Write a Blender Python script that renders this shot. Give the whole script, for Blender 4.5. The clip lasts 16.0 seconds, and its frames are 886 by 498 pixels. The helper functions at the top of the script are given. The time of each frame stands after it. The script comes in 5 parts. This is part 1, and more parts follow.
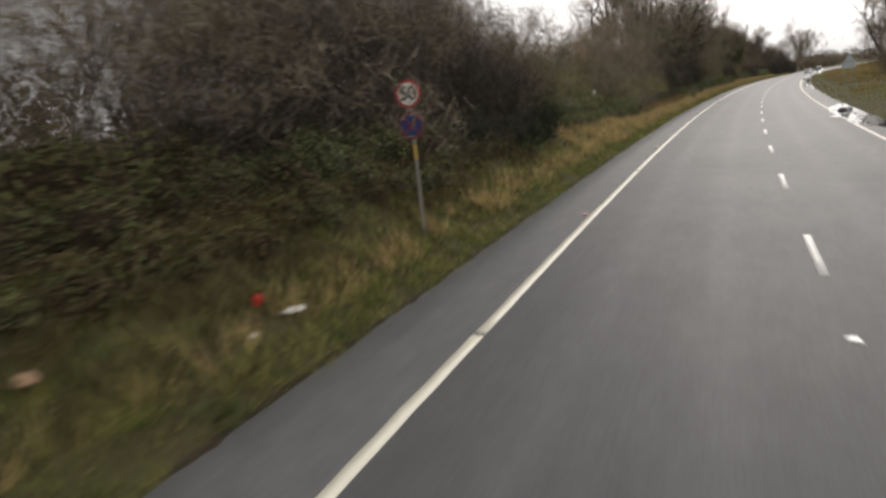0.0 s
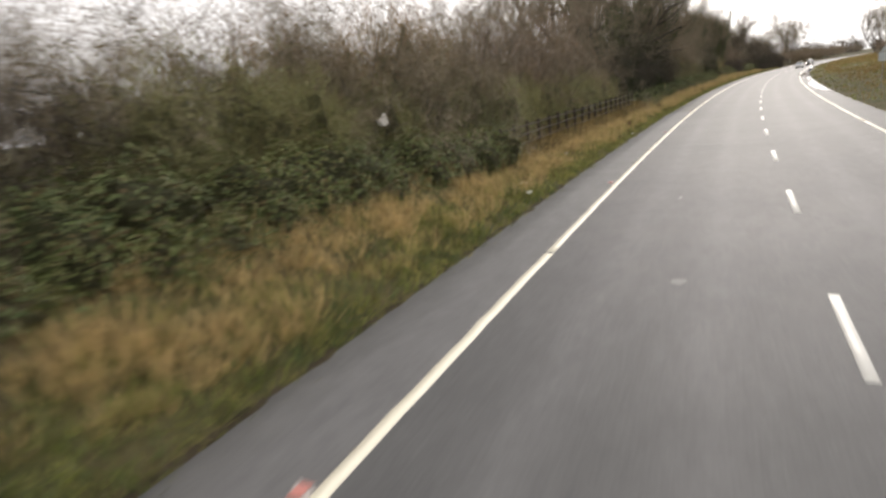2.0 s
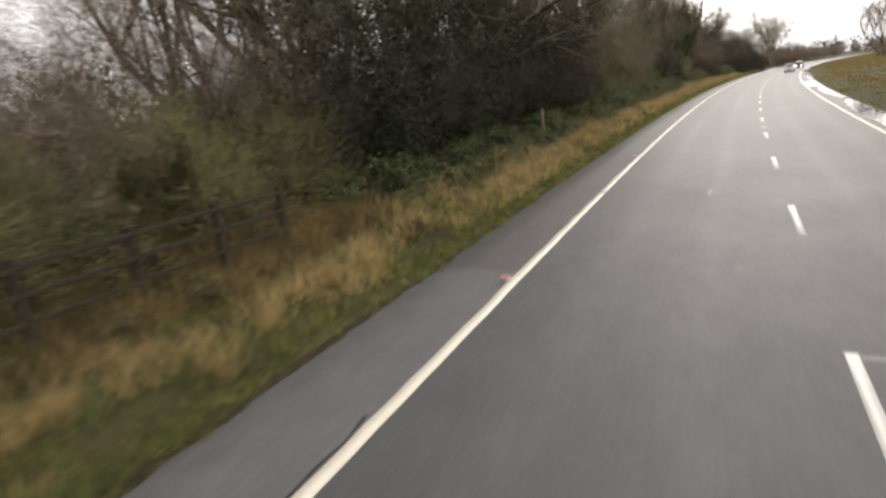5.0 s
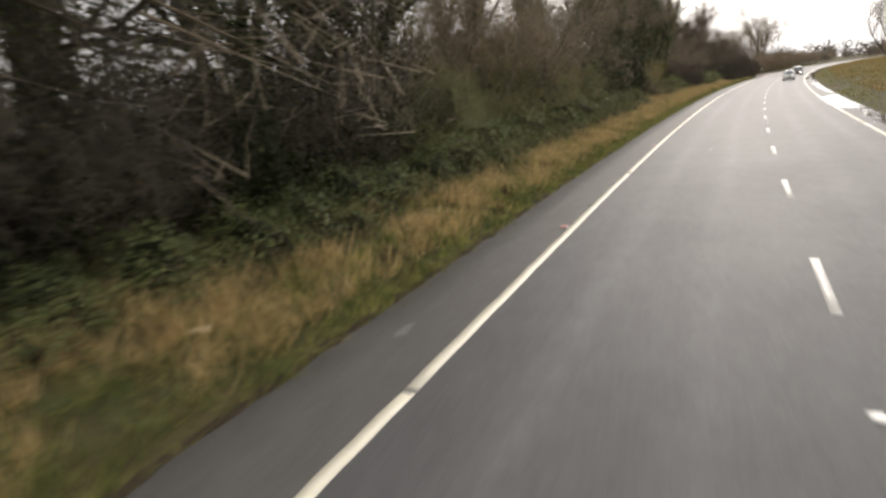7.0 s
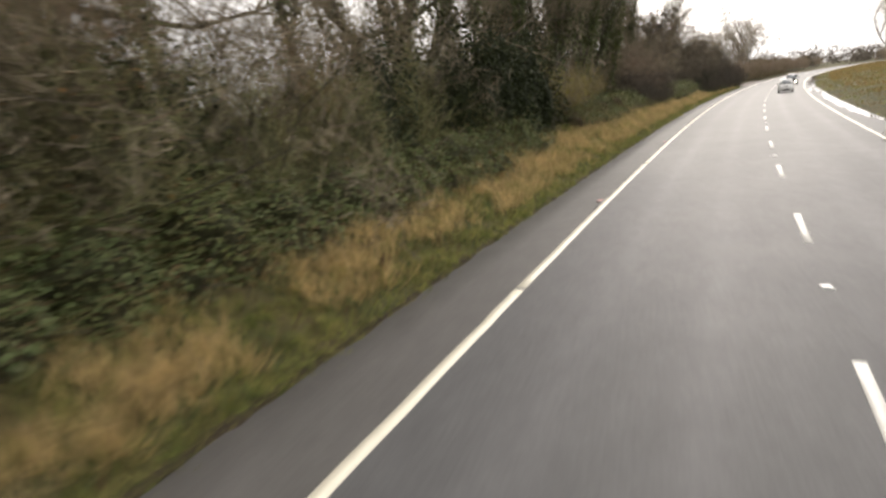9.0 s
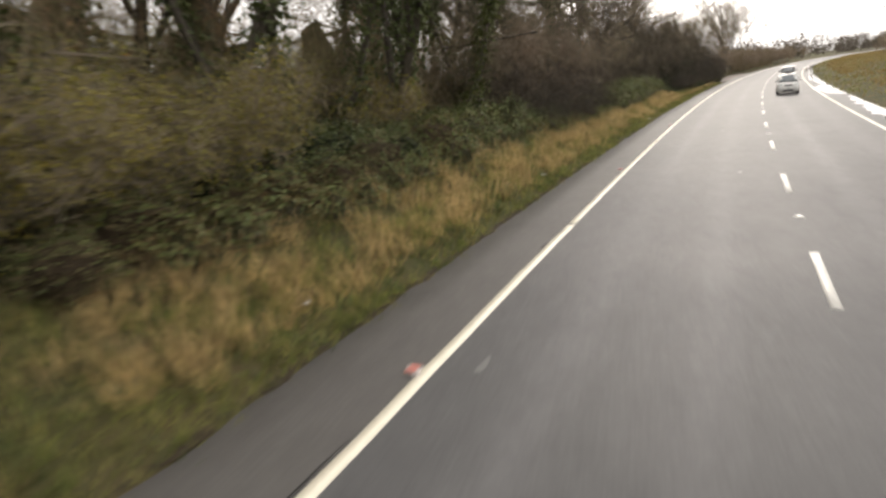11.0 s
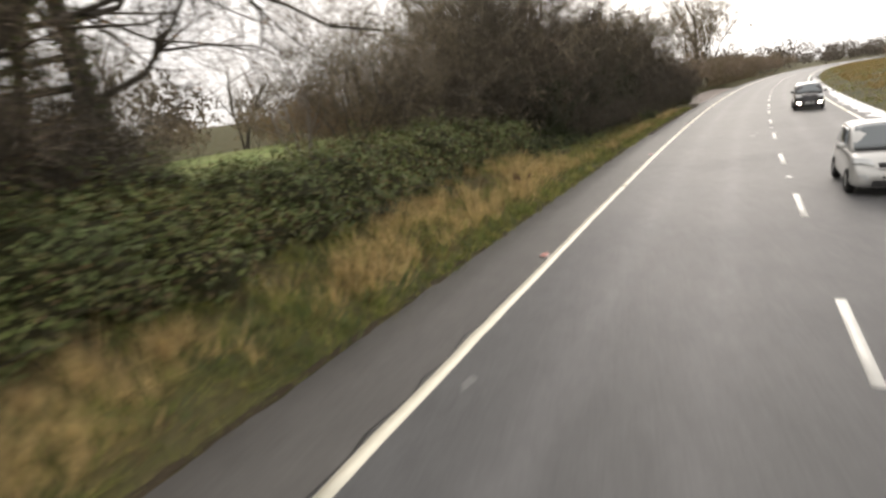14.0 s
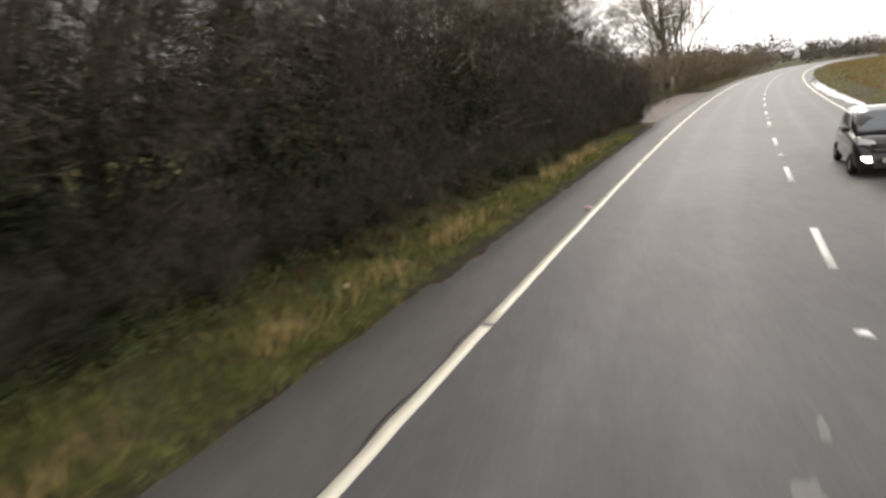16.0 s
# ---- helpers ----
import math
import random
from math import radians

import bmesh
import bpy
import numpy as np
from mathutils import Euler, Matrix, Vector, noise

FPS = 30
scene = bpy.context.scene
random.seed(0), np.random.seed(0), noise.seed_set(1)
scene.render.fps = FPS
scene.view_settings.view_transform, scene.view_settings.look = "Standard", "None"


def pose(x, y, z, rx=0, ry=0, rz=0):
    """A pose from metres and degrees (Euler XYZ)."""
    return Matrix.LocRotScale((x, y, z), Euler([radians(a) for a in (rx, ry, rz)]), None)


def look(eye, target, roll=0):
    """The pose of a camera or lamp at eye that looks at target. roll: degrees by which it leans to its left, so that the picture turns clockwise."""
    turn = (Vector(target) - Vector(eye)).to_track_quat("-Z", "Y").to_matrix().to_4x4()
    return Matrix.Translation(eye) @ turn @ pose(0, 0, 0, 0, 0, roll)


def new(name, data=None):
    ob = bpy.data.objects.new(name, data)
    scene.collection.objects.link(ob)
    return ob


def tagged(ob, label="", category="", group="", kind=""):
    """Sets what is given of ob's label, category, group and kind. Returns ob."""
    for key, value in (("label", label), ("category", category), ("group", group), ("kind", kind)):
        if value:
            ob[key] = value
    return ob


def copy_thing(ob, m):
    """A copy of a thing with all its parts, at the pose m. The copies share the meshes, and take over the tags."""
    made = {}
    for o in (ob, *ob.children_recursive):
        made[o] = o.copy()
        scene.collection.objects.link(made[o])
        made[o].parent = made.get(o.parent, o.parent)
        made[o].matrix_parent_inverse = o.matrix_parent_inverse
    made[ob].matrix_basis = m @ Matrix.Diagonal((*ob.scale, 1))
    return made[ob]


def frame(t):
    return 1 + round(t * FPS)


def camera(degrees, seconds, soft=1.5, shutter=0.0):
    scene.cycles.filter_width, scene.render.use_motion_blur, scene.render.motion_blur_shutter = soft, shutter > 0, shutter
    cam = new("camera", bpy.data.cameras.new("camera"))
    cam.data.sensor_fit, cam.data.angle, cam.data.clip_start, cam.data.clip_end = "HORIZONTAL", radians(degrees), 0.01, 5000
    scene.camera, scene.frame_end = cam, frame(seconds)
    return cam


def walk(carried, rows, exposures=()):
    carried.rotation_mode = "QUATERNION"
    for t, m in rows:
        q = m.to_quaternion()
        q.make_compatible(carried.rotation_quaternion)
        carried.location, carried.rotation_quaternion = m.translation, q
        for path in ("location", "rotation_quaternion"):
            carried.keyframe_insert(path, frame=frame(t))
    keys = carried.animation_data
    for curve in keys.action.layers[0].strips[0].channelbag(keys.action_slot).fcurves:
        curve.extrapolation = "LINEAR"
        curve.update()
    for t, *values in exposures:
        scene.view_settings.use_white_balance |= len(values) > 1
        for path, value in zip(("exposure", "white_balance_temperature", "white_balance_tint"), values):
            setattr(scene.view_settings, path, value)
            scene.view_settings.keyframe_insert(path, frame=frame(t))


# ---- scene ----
cam = camera(74.8, 16.0, soft=2.7, shutter=0.3)
walk(cam, [
    (0.0, pose(-1.660, 0.000, 3.808, 75.657, 5.851, 25.070)),
    (0.5, pose(-1.565, 7.932, 3.808, 76.289, 6.537, 24.994)),
    (1.0, pose(-1.436, 15.763, 3.813, 75.760, 7.185, 24.595)),
    (1.5, pose(-1.363, 23.537, 3.805, 75.018, 6.700, 24.143)),
    (2.0, pose(-1.228, 31.532, 3.808, 75.194, 6.318, 23.627)),
    (2.5, pose(-0.980, 39.524, 3.813, 75.249, 6.413, 23.222)),
    (3.0, pose(-0.679, 47.329, 3.809, 75.105, 6.407, 22.791)),
    (3.5, pose(-0.378, 55.167, 3.808, 75.046, 6.435, 22.472)),
    (4.0, pose(-0.072, 63.025, 3.806, 74.552, 5.574, 22.139)),
    (4.9, pose(0.690, 77.215, 3.808, 74.739, 5.718, 21.650)),
    (5.6, pose(1.394, 88.229, 3.808, 74.895, 5.683, 21.359)),
    (6.5, pose(2.435, 102.463, 3.810, 75.041, 5.858, 20.824)),
    (7.0, pose(3.017, 110.226, 3.808, 74.964, 5.440, 20.622)),
    (7.5, pose(3.686, 118.061, 3.804, 75.104, 5.267, 20.449)),
    (8.0, pose(4.447, 126.011, 3.810, 76.254, 6.312, 20.117)),
    (8.7, pose(5.498, 136.931, 3.808, 75.871, 5.993, 19.555)),
    (9.6, pose(7.035, 151.038, 3.808, 75.510, 6.039, 18.758)),
    (10.5, pose(8.800, 165.248, 3.811, 75.610, 6.565, 18.082)),
    (11.0, pose(9.691, 172.951, 3.808, 74.701, 5.948, 17.667)),
    (11.5, pose(10.735, 180.765, 3.808, 74.764, 6.099, 17.307)),
    (12.0, pose(11.795, 188.577, 3.808, 74.643, 5.561, 17.002)),
    (12.5, pose(12.842, 196.392, 3.808, 75.071, 5.386, 16.630)),
    (13.0, pose(14.084, 204.178, 3.808, 75.088, 5.808, 16.481)),
    (13.5, pose(15.285, 211.970, 3.808, 75.048, 5.591, 16.235)),
    (14.0, pose(16.627, 219.739, 3.808, 75.485, 6.144, 16.175)),
    (14.5, pose(17.873, 227.524, 3.808, 75.495, 6.109, 15.842)),
    (15.0, pose(19.202, 235.296, 3.808, 75.393, 6.314, 15.452)),
    (15.5, pose(20.619, 243.052, 3.808, 75.033, 6.322, 14.907)),
    (16.0, pose(21.947, 250.825, 3.808, 74.689, 5.342, 14.271)),
], exposures=[(0.0, -0.15, 6780, 12.0), (1.0, 0.22, 6830, 13.0), (2.0, 0.4, 6900, 13.0), (3.0, 0.36, 6900, 13.0), (4.0, 0.34, 6900, 13.0), (6.5, 0.28, 6980, 13.0), (7.0, 0.42, 6980, 13.0), (7.5, 0.58, 6980, 13.0), (8.0, 0.6, 6980, 13.0), (10.5, 0.53, 7130, 13.0), (12.0, 0.48, 7080, 12.5), (14.0, 0.45, 7060, 12.5), (15.0, 0.3, 7030, 13.0), (15.5, 0.2, 6930, 13.0), (16.0, 0.3, 6930, 13.0)])

# ---- world and light: bright winter overcast, brightest ahead ----
world = bpy.data.worlds.new("overcast_sky")
scene.world = world
world.use_nodes = True
wn = world.node_tree
wn.nodes.clear()
sky = wn.nodes.new("ShaderNodeTexSky")
sky.sky_type, sky.sun_disc = "NISHITA", False
sky.sun_elevation, sky.sun_rotation = radians(24), radians(6)
sky.air_density, sky.dust_density, sky.ozone_density = 1.0, 6.0, 1.0
sat = wn.nodes.new("ShaderNodeHueSaturation")
sat.inputs["Saturation"].default_value = 0.12
veil = wn.nodes.new("ShaderNodeMixRGB")
veil.inputs["Fac"].default_value = 0.72
veil.inputs["Color2"].default_value = (9.2, 9.3, 9.5, 1)
back = wn.nodes.new("ShaderNodeBackground")
back.inputs["Strength"].default_value = 0.115
wout = wn.nodes.new("ShaderNodeOutputWorld")
wn.links.new(sky.outputs[0], sat.inputs["Color"])
wn.links.new(sat.outputs[0], veil.inputs["Color1"])
wn.links.new(veil.outputs[0], back.inputs["Color"])
wn.links.new(back.outputs[0], wout.inputs["Surface"])
sun = new("sun", bpy.data.lights.new("sun", "SUN"))
sun.data.energy, sun.data.angle, sun.data.color = 0.7, radians(25), (1.0, 0.96, 0.9)
sun.matrix_world = look((0, 0, 50), (-50 * math.sin(radians(6)), -50 * math.cos(radians(6)), 50 - 50 * math.tan(radians(24))))

# ---- materials ----


class Mat:
    """A small helper to write node materials."""

    def __init__(self, name, rough=0.7, metal=0.0, spec=0.5):
        self.m = bpy.data.materials.new(name)
        self.m.use_nodes = True
        self.t = self.m.node_tree
        self.b = self.t.nodes["Principled BSDF"]
        self.b.inputs["Roughness"].default_value = rough
        self.b.inputs["Metallic"].default_value = metal
        self.b.inputs["Specular IOR Level"].default_value = spec
        self.co = self.t.nodes.new("ShaderNodeTexCoord")

    def noise(self, scale, detail=4, rough=0.6, squash=None):
        n = self.t.nodes.new("ShaderNodeTexNoise")
        n.inputs["Scale"].default_value, n.inputs["Detail"].default_value, n.inputs["Roughness"].default_value = scale, detail, rough
        if squash:
            mp = self.t.nodes.new("ShaderNodeMapping")
            mp.inputs["Scale"].default_value = squash
            self.t.links.new(self.co.outputs["Object"], mp.inputs["Vector"])
            self.t.links.new(mp.outputs[0], n.inputs["Vector"])
        else:
            self.t.links.new(self.co.outputs["Object"], n.inputs["Vector"])
        return n.outputs["Fac"]

    def ramp(self, fac, stops):
        r = self.t.nodes.new("ShaderNodeValToRGB")
        e = r.color_ramp.elements
        while len(e) < len(stops):
            e.new(0.5)
        for i, (p, c) in enumerate(stops):
            e[i].position, e[i].color = p, (c if len(c) == 4 else (*c, 1))
        self.t.links.new(fac, r.inputs["Fac"])
        return r.outputs["Color"]

    def mix(self, fac, a, b, mode="MIX"):
        n = self.t.nodes.new("ShaderNodeMixRGB")
        n.blend_type = mode
        for key, v in (("Fac", fac), ("Color1", a), ("Color2", b)):
            if isinstance(v, (int, float)):
                n.inputs[key].default_value = v
            elif isinstance(v, tuple):
                n.inputs[key].default_value = (*v, 1) if len(v) == 3 else v
            else:
                self.t.links.new(v, n.inputs[key])
        return n.outputs[0]

    def value(self, fac, lo, hi):
        n = self.t.nodes.new("ShaderNodeMapRange")
        n.inputs["From Min"].default_value, n.inputs["From Max"].default_value = 0.3, 0.7
        n.inputs["To Min"].default_value, n.inputs["To Max"].default_value = lo, hi
        self.t.links.new(fac, n.inputs["Value"])
        return n.outputs[0]

    def random(self, island=False):
        if island:
            return self.t.nodes.new("ShaderNodeNewGeometry").outputs["Random Per Island"]
        return self.t.nodes.new("ShaderNodeObjectInfo").outputs["Random"]

    def attr(self, name):
        n = self.t.nodes.new("ShaderNodeAttribute")
        n.attribute_name = name
        return n.outputs["Fac"]

    def color(self, c):
        if isinstance(c, tuple):
            self.b.inputs["Base Color"].default_value = (*c, 1)
        else:
            self.t.links.new(c, self.b.inputs["Base Color"])
        return self

    def rough(self, fac):
        self.t.links.new(fac, self.b.inputs["Roughness"])
        return self

    def bump(self, fac, strength=0.3, dist=0.01):
        n = self.t.nodes.new("ShaderNodeBump")
        n.inputs["Strength"].default_value, n.inputs["Distance"].default_value = strength, dist
        self.t.links.new(fac, n.inputs["Height"])
        self.t.links.new(n.outputs[0], self.b.inputs["Normal"])
        return self

    def glow(self, c, s):
        self.b.inputs["Emission Color"].default_value = (*c, 1)
        self.b.inputs["Emission Strength"].default_value = s
        return self


def asphalt(name, dark, light, tint, rlo, rhi):
    """Wet tarmac: aggregate speckle, broad stains, wheel tracks that run along the road."""
    a = Mat(name, 0.5, 0.0, 0.28)
    fine = a.noise(55, 2, 0.8)
    broad = a.noise(0.35, 5, 0.62)
    wheel = a.attr("track")
    c = a.mix(fine, dark, light)
    c = a.mix(a.value(broad, 0.0, 0.5), c, tint)
    c = a.mix(a.value(a.noise(9.0, 3, 0.7, (2.2, 0.10, 1.0)), 0.0, 0.45), c, tuple(v * 0.95 for v in light))
    c = a.mix(wheel, c, tuple(v * 1.5 for v in light))
    c = a.mix(a.value(a.noise(2.6, 5, 0.75, (1.0, 0.35, 1.0)), 0.0, 0.38), c, tuple(v * 0.8 for v in dark))
    a.color(c)
    a.rough(a.value(a.noise(0.25, 4, 0.6), rlo, rhi))
    a.bump(fine, 0.5, 0.006)
    return a.m


M_ROAD = asphalt("wet_asphalt", (0.052, 0.0525, 0.054), (0.148, 0.148, 0.149), (0.086, 0.0865, 0.088), 0.585, 0.645)
M_STRIP = asphalt("hard_strip_asphalt", (0.058, 0.056, 0.053), (0.145, 0.140, 0.133), (0.086, 0.082, 0.077), 0.6, 0.66)
M_LAYBY = asphalt("layby_gravel", (0.19, 0.16, 0.14), (0.32, 0.275, 0.245), (0.24, 0.20, 0.178), 0.7, 0.9)


def paint(name, col, worn):
    p = Mat(name, 0.5)
    p.color(p.mix(p.value(p.noise(5, 6, 0.75), 0.0, 1.0), col, worn))
    p.bump(p.noise(60, 2), 0.25, 0.004)
    return p.m


M_LINE = paint("cream_line_paint", (0.86, 0.82, 0.68), (0.74, 0.70, 0.57))
M_DASH = paint("white_line_paint", (0.82, 0.81, 0.76), (0.66, 0.65, 0.60))
M_STUDW = Mat("white_stud", 0.3).color((0.85, 0.85, 0.82)).m
M_STUDR = Mat("red_stud", 0.35).color((0.52, 0.20, 0.17)).m
M_STUDB = Mat("stud_body_grey", 0.6).color((0.40, 0.36, 0.34)).m
M_TAR = Mat("tar_seam", 0.5).color((0.018, 0.018, 0.018)).m

wm = Mat("puddle_water", 0.03, 0.0, 0.5)
wm.color((0.02, 0.02, 0.02)).bump(wm.noise(3, 3), 0.03, 0.01)
M_WATER = wm.m

g = Mat("verge_soil", 0.95, 0, 0.2)
gb = g.noise(0.55, 5, 0.65)
gf = g.noise(9, 5, 0.7)
gc = g.ramp(gb, [(0.32, (0.055, 0.064, 0.022)), (0.48, (0.095, 0.092, 0.038)), (0.62, (0.125, 0.10, 0.052)), (0.75, (0.070, 0.058, 0.032))])
g.color(g.mix(g.value(gf, 0.0, 0.6), gc, (0.045, 0.042, 0.017))).bump(gf, 0.9, 0.08)
M_SOIL = g.m


def leafmat(name, cols, rough=0.6, spec=0.35, soft=0.25):
    """Foliage whose leaves each differ; a little light comes through."""
    a = Mat(name, rough, 0, spec)
    n = len(cols)
    c = a.ramp(a.random(True), [((i + 0.5) / n, col) for i, col in enumerate(cols)])
    c = a.mix(a.value(a.noise(0.8, 3), 0.0, 0.45), c, tuple(v * 0.55 for v in cols[0]))
    c = a.mix(a.random(), c, a.mix(1.0, c, (1.18, 1.08, 0.9), "MULTIPLY"))
    a.color(c)
    tr = a.t.nodes.new("ShaderNodeBsdfTranslucent")
    a.t.links.new(c, tr.inputs["Color"])
    ms = a.t.nodes.new("ShaderNodeMixShader")
    ms.inputs[0].default_value = soft
    out = a.t.nodes["Material Output"]
    a.t.links.new(a.b.outputs[0], ms.inputs[1])
    a.t.links.new(tr.outputs[0], ms.inputs[2])
    a.t.links.new(ms.outputs[0], out.inputs["Surface"])
    return a.m


def grassmat(name, cols, deep, soft=0.35):
    """Grass whose colour shifts from tussock to tussock, with scattered darker patches."""
    a = Mat(name, 0.75, 0, 0.25)
    n = len(cols)
    patch = a.mix(0.35, a.value(a.noise(1.9, 3, 0.6), 0.0, 1.0), a.random(True))
    c = a.ramp(patch, [(0.15 + 0.7 * i / (n - 1), col) for i, col in enumerate(cols)])
    c = a.mix(a.value(a.noise(3.1, 3, 0.65), -0.5, 0.85), c, deep)
    a.color(c)
    tr = a.t.nodes.new("ShaderNodeBsdfTranslucent")
    a.t.links.new(c, tr.inputs["Color"])
    ms = a.t.nodes.new("ShaderNodeMixShader")
    ms.inputs[0].default_value = soft
    a.t.links.new(a.b.outputs[0], ms.inputs[1])
    a.t.links.new(tr.outputs[0], ms.inputs[2])
    a.t.links.new(ms.outputs[0], a.t.nodes["Material Output"].inputs["Surface"])
    return a.m


def barkmat(name, lo, hi, rough=0.85):
    a = Mat(name, rough, 0, 0.25)
    c = a.mix(a.value(a.noise(6, 5, 0.7), 0, 1), lo, hi)
    c = a.mix(a.random(True), c, a.mix(1.0, c, (0.62, 0.62, 0.66), "MULTIPLY"))
    a.color(c).bump(a.noise(30, 3), 0.4, 0.01)
    return a.m


M_GRASS = grassmat("verge_grass_green", [(0.125, 0.16, 0.05), (0.205, 0.24, 0.07), (0.31, 0.32, 0.095), (0.43, 0.38, 0.15), (0.18, 0.20, 0.065)], (0.075, 0.078, 0.028))
M_HAY = grassmat("dry_tall_grass", [(0.41, 0.31, 0.14), (0.585, 0.435, 0.205), (0.74, 0.555, 0.28), (0.60, 0.44, 0.205), (0.36, 0.34, 0.12)], (0.17, 0.13, 0.065))
M_BRACKEN = grassmat("russet_bracken", [(0.22, 0.205, 0.065), (0.28, 0.20, 0.08), (0.40, 0.28, 0.12), (0.33, 0.235, 0.095), (0.24, 0.22, 0.075)], (0.14, 0.105, 0.05))
M_BRAMBLE = leafmat("bramble_leaves", [(0.095, 0.135, 0.048), (0.14, 0.19, 0.066), (0.112, 0.145, 0.062), (0.18, 0.18, 0.078), (0.195, 0.245, 0.098)], 0.6, 0.3, 0.2)
M_DEADLEAF = leafmat("dead_bramble", [(0.125, 0.095, 0.053), (0.175, 0.13, 0.072), (0.11, 0.10, 0.055), (0.145, 0.14, 0.066)], 0.8, 0.2, 0.15)
M_OLIVE = leafmat("olive_leaves", [(0.205, 0.22, 0.095), (0.265, 0.265, 0.12), (0.225, 0.20, 0.11), (0.18, 0.21, 0.09)], 0.6, 0.3, 0.25)
M_RUSSET = leafmat("russet_leaves", [(0.29, 0.165, 0.066), (0.38, 0.215, 0.085), (0.20, 0.125, 0.06)], 0.7, 0.2, 0.25)
M_YELLOW = leafmat("yellowing_leaves", [(0.32, 0.30, 0.06), (0.24, 0.25, 0.06), (0.38, 0.31, 0.075)], 0.65, 0.25, 0.3)
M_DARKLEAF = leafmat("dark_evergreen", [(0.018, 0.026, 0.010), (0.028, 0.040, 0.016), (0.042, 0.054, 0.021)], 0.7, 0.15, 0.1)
M_IVY = leafmat("ivy_leaves", [(0.06, 0.082, 0.029), (0.09, 0.118, 0.041), (0.115, 0.137, 0.054)], 0.6, 0.3, 0.12)
# Hull tones: the shade between leaves, put into the colour of a core.
cm = Mat("brown_shade_hull", 0.95, 0, 0.1)
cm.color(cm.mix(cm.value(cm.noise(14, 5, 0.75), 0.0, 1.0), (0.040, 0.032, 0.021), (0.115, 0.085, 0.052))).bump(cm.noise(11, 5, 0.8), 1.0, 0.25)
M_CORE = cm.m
im = Mat("evergreen_shade_hull", 0.8, 0, 0.2)
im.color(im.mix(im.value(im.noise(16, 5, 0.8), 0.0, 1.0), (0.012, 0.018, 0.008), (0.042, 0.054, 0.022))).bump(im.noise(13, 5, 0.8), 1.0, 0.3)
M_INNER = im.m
bi = Mat("bramble_shade_hull", 0.85, 0, 0.15)
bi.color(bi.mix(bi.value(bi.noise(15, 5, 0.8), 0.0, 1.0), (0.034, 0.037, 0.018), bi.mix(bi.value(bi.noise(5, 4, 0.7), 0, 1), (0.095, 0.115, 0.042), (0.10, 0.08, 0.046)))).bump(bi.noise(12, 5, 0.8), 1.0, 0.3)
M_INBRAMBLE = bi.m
M_TWIG = barkmat("grey_brown_twigs", (0.215, 0.178, 0.122), (0.365, 0.305, 0.215))
M_TWIGRED = barkmat("reddish_twigs", (0.24, 0.185, 0.135), (0.37, 0.29, 0.215))
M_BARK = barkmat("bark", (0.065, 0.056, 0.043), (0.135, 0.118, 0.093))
# Darker twig tone standing for shade in the thicket; also the oak's twigs.
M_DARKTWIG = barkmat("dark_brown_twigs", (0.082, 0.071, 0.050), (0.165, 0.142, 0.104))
M_OLIVETWIG = leafmat("olive_twigs", [(0.26, 0.28, 0.15), (0.34, 0.35, 0.20), (0.225, 0.25, 0.125), (0.32, 0.285, 0.18)], 0.8, 0.2, 0.25)
M_REDTWIG = leafmat("russet_twigs", [(0.34, 0.25, 0.17), (0.42, 0.29, 0.19), (0.29, 0.225, 0.155)], 0.8, 0.2, 0.25)
# Tone of the solid hull added inside the willow domes.
om = Mat("olive_inner_hull", 0.9, 0, 0.1)
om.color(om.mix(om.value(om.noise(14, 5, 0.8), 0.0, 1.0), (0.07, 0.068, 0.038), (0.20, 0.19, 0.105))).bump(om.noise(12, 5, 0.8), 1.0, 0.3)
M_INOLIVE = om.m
M_PALE = barkmat("pale_twigs", (0.28, 0.245, 0.21), (0.42, 0.38, 0.34))
M_WOODR = barkmat("weathered_rail_wood", (0.036, 0.029, 0.020), (0.10, 0.082, 0.058))
M_THICKET = leafmat("thicket_twigs", [(0.19, 0.162, 0.112), (0.26, 0.225, 0.16), (0.175, 0.165, 0.105), (0.225, 0.185, 0.135)], 0.85, 0.15, 0.2)
# Twig tone lightened and greyed: distance haze put into the colour.
M_FARHAZE = leafmat("far_wood", [(0.17, 0.145, 0.125), (0.20, 0.175, 0.15), (0.14, 0.13, 0.105)], 0.9, 0.1, 0.2)

# ---- the road's line: a long right-hand bend ----
RADIUS = 1333.6
LEFT_EDGE, RIGHT_EDGE = -7.3, 6.4


def place(s, lat, z=0.0):
    """A point s metres along the centre line and lat metres to its right."""
    a = s / RADIUS
    return Vector((RADIUS * (1 - math.cos(a)) + lat * math.cos(a), RADIUS * math.sin(a) - lat * math.sin(a), z))


def at(s, lat, z=0.0, turn=0.0, size=1.0):
    """The pose of a thing that stands there, turned with the road."""
    p = place(s, lat, z)
    return Matrix.Translation(p) @ pose(0, 0, 0, 0, 0, turn - math.degrees(s / RADIUS)) @ Matrix.Scale(size, 4)


BANK = ((-300, 0.3), (-60, 0.4), (-28, 0.7), (-16, 1.1), (-13, 1.15), (-11, 1.05), (-10.4, 0.93), (-9.5, 0.56), (-8.6, 0.32), (-7.9, 0.16), (-7.45, 0.03),
        (-7.2, -0.06), (6.3, -0.06), (6.6, 0.02), (8, 0.16), (12, 0.5), (20, 0.9), (60, 1.1), (300, 0.6))
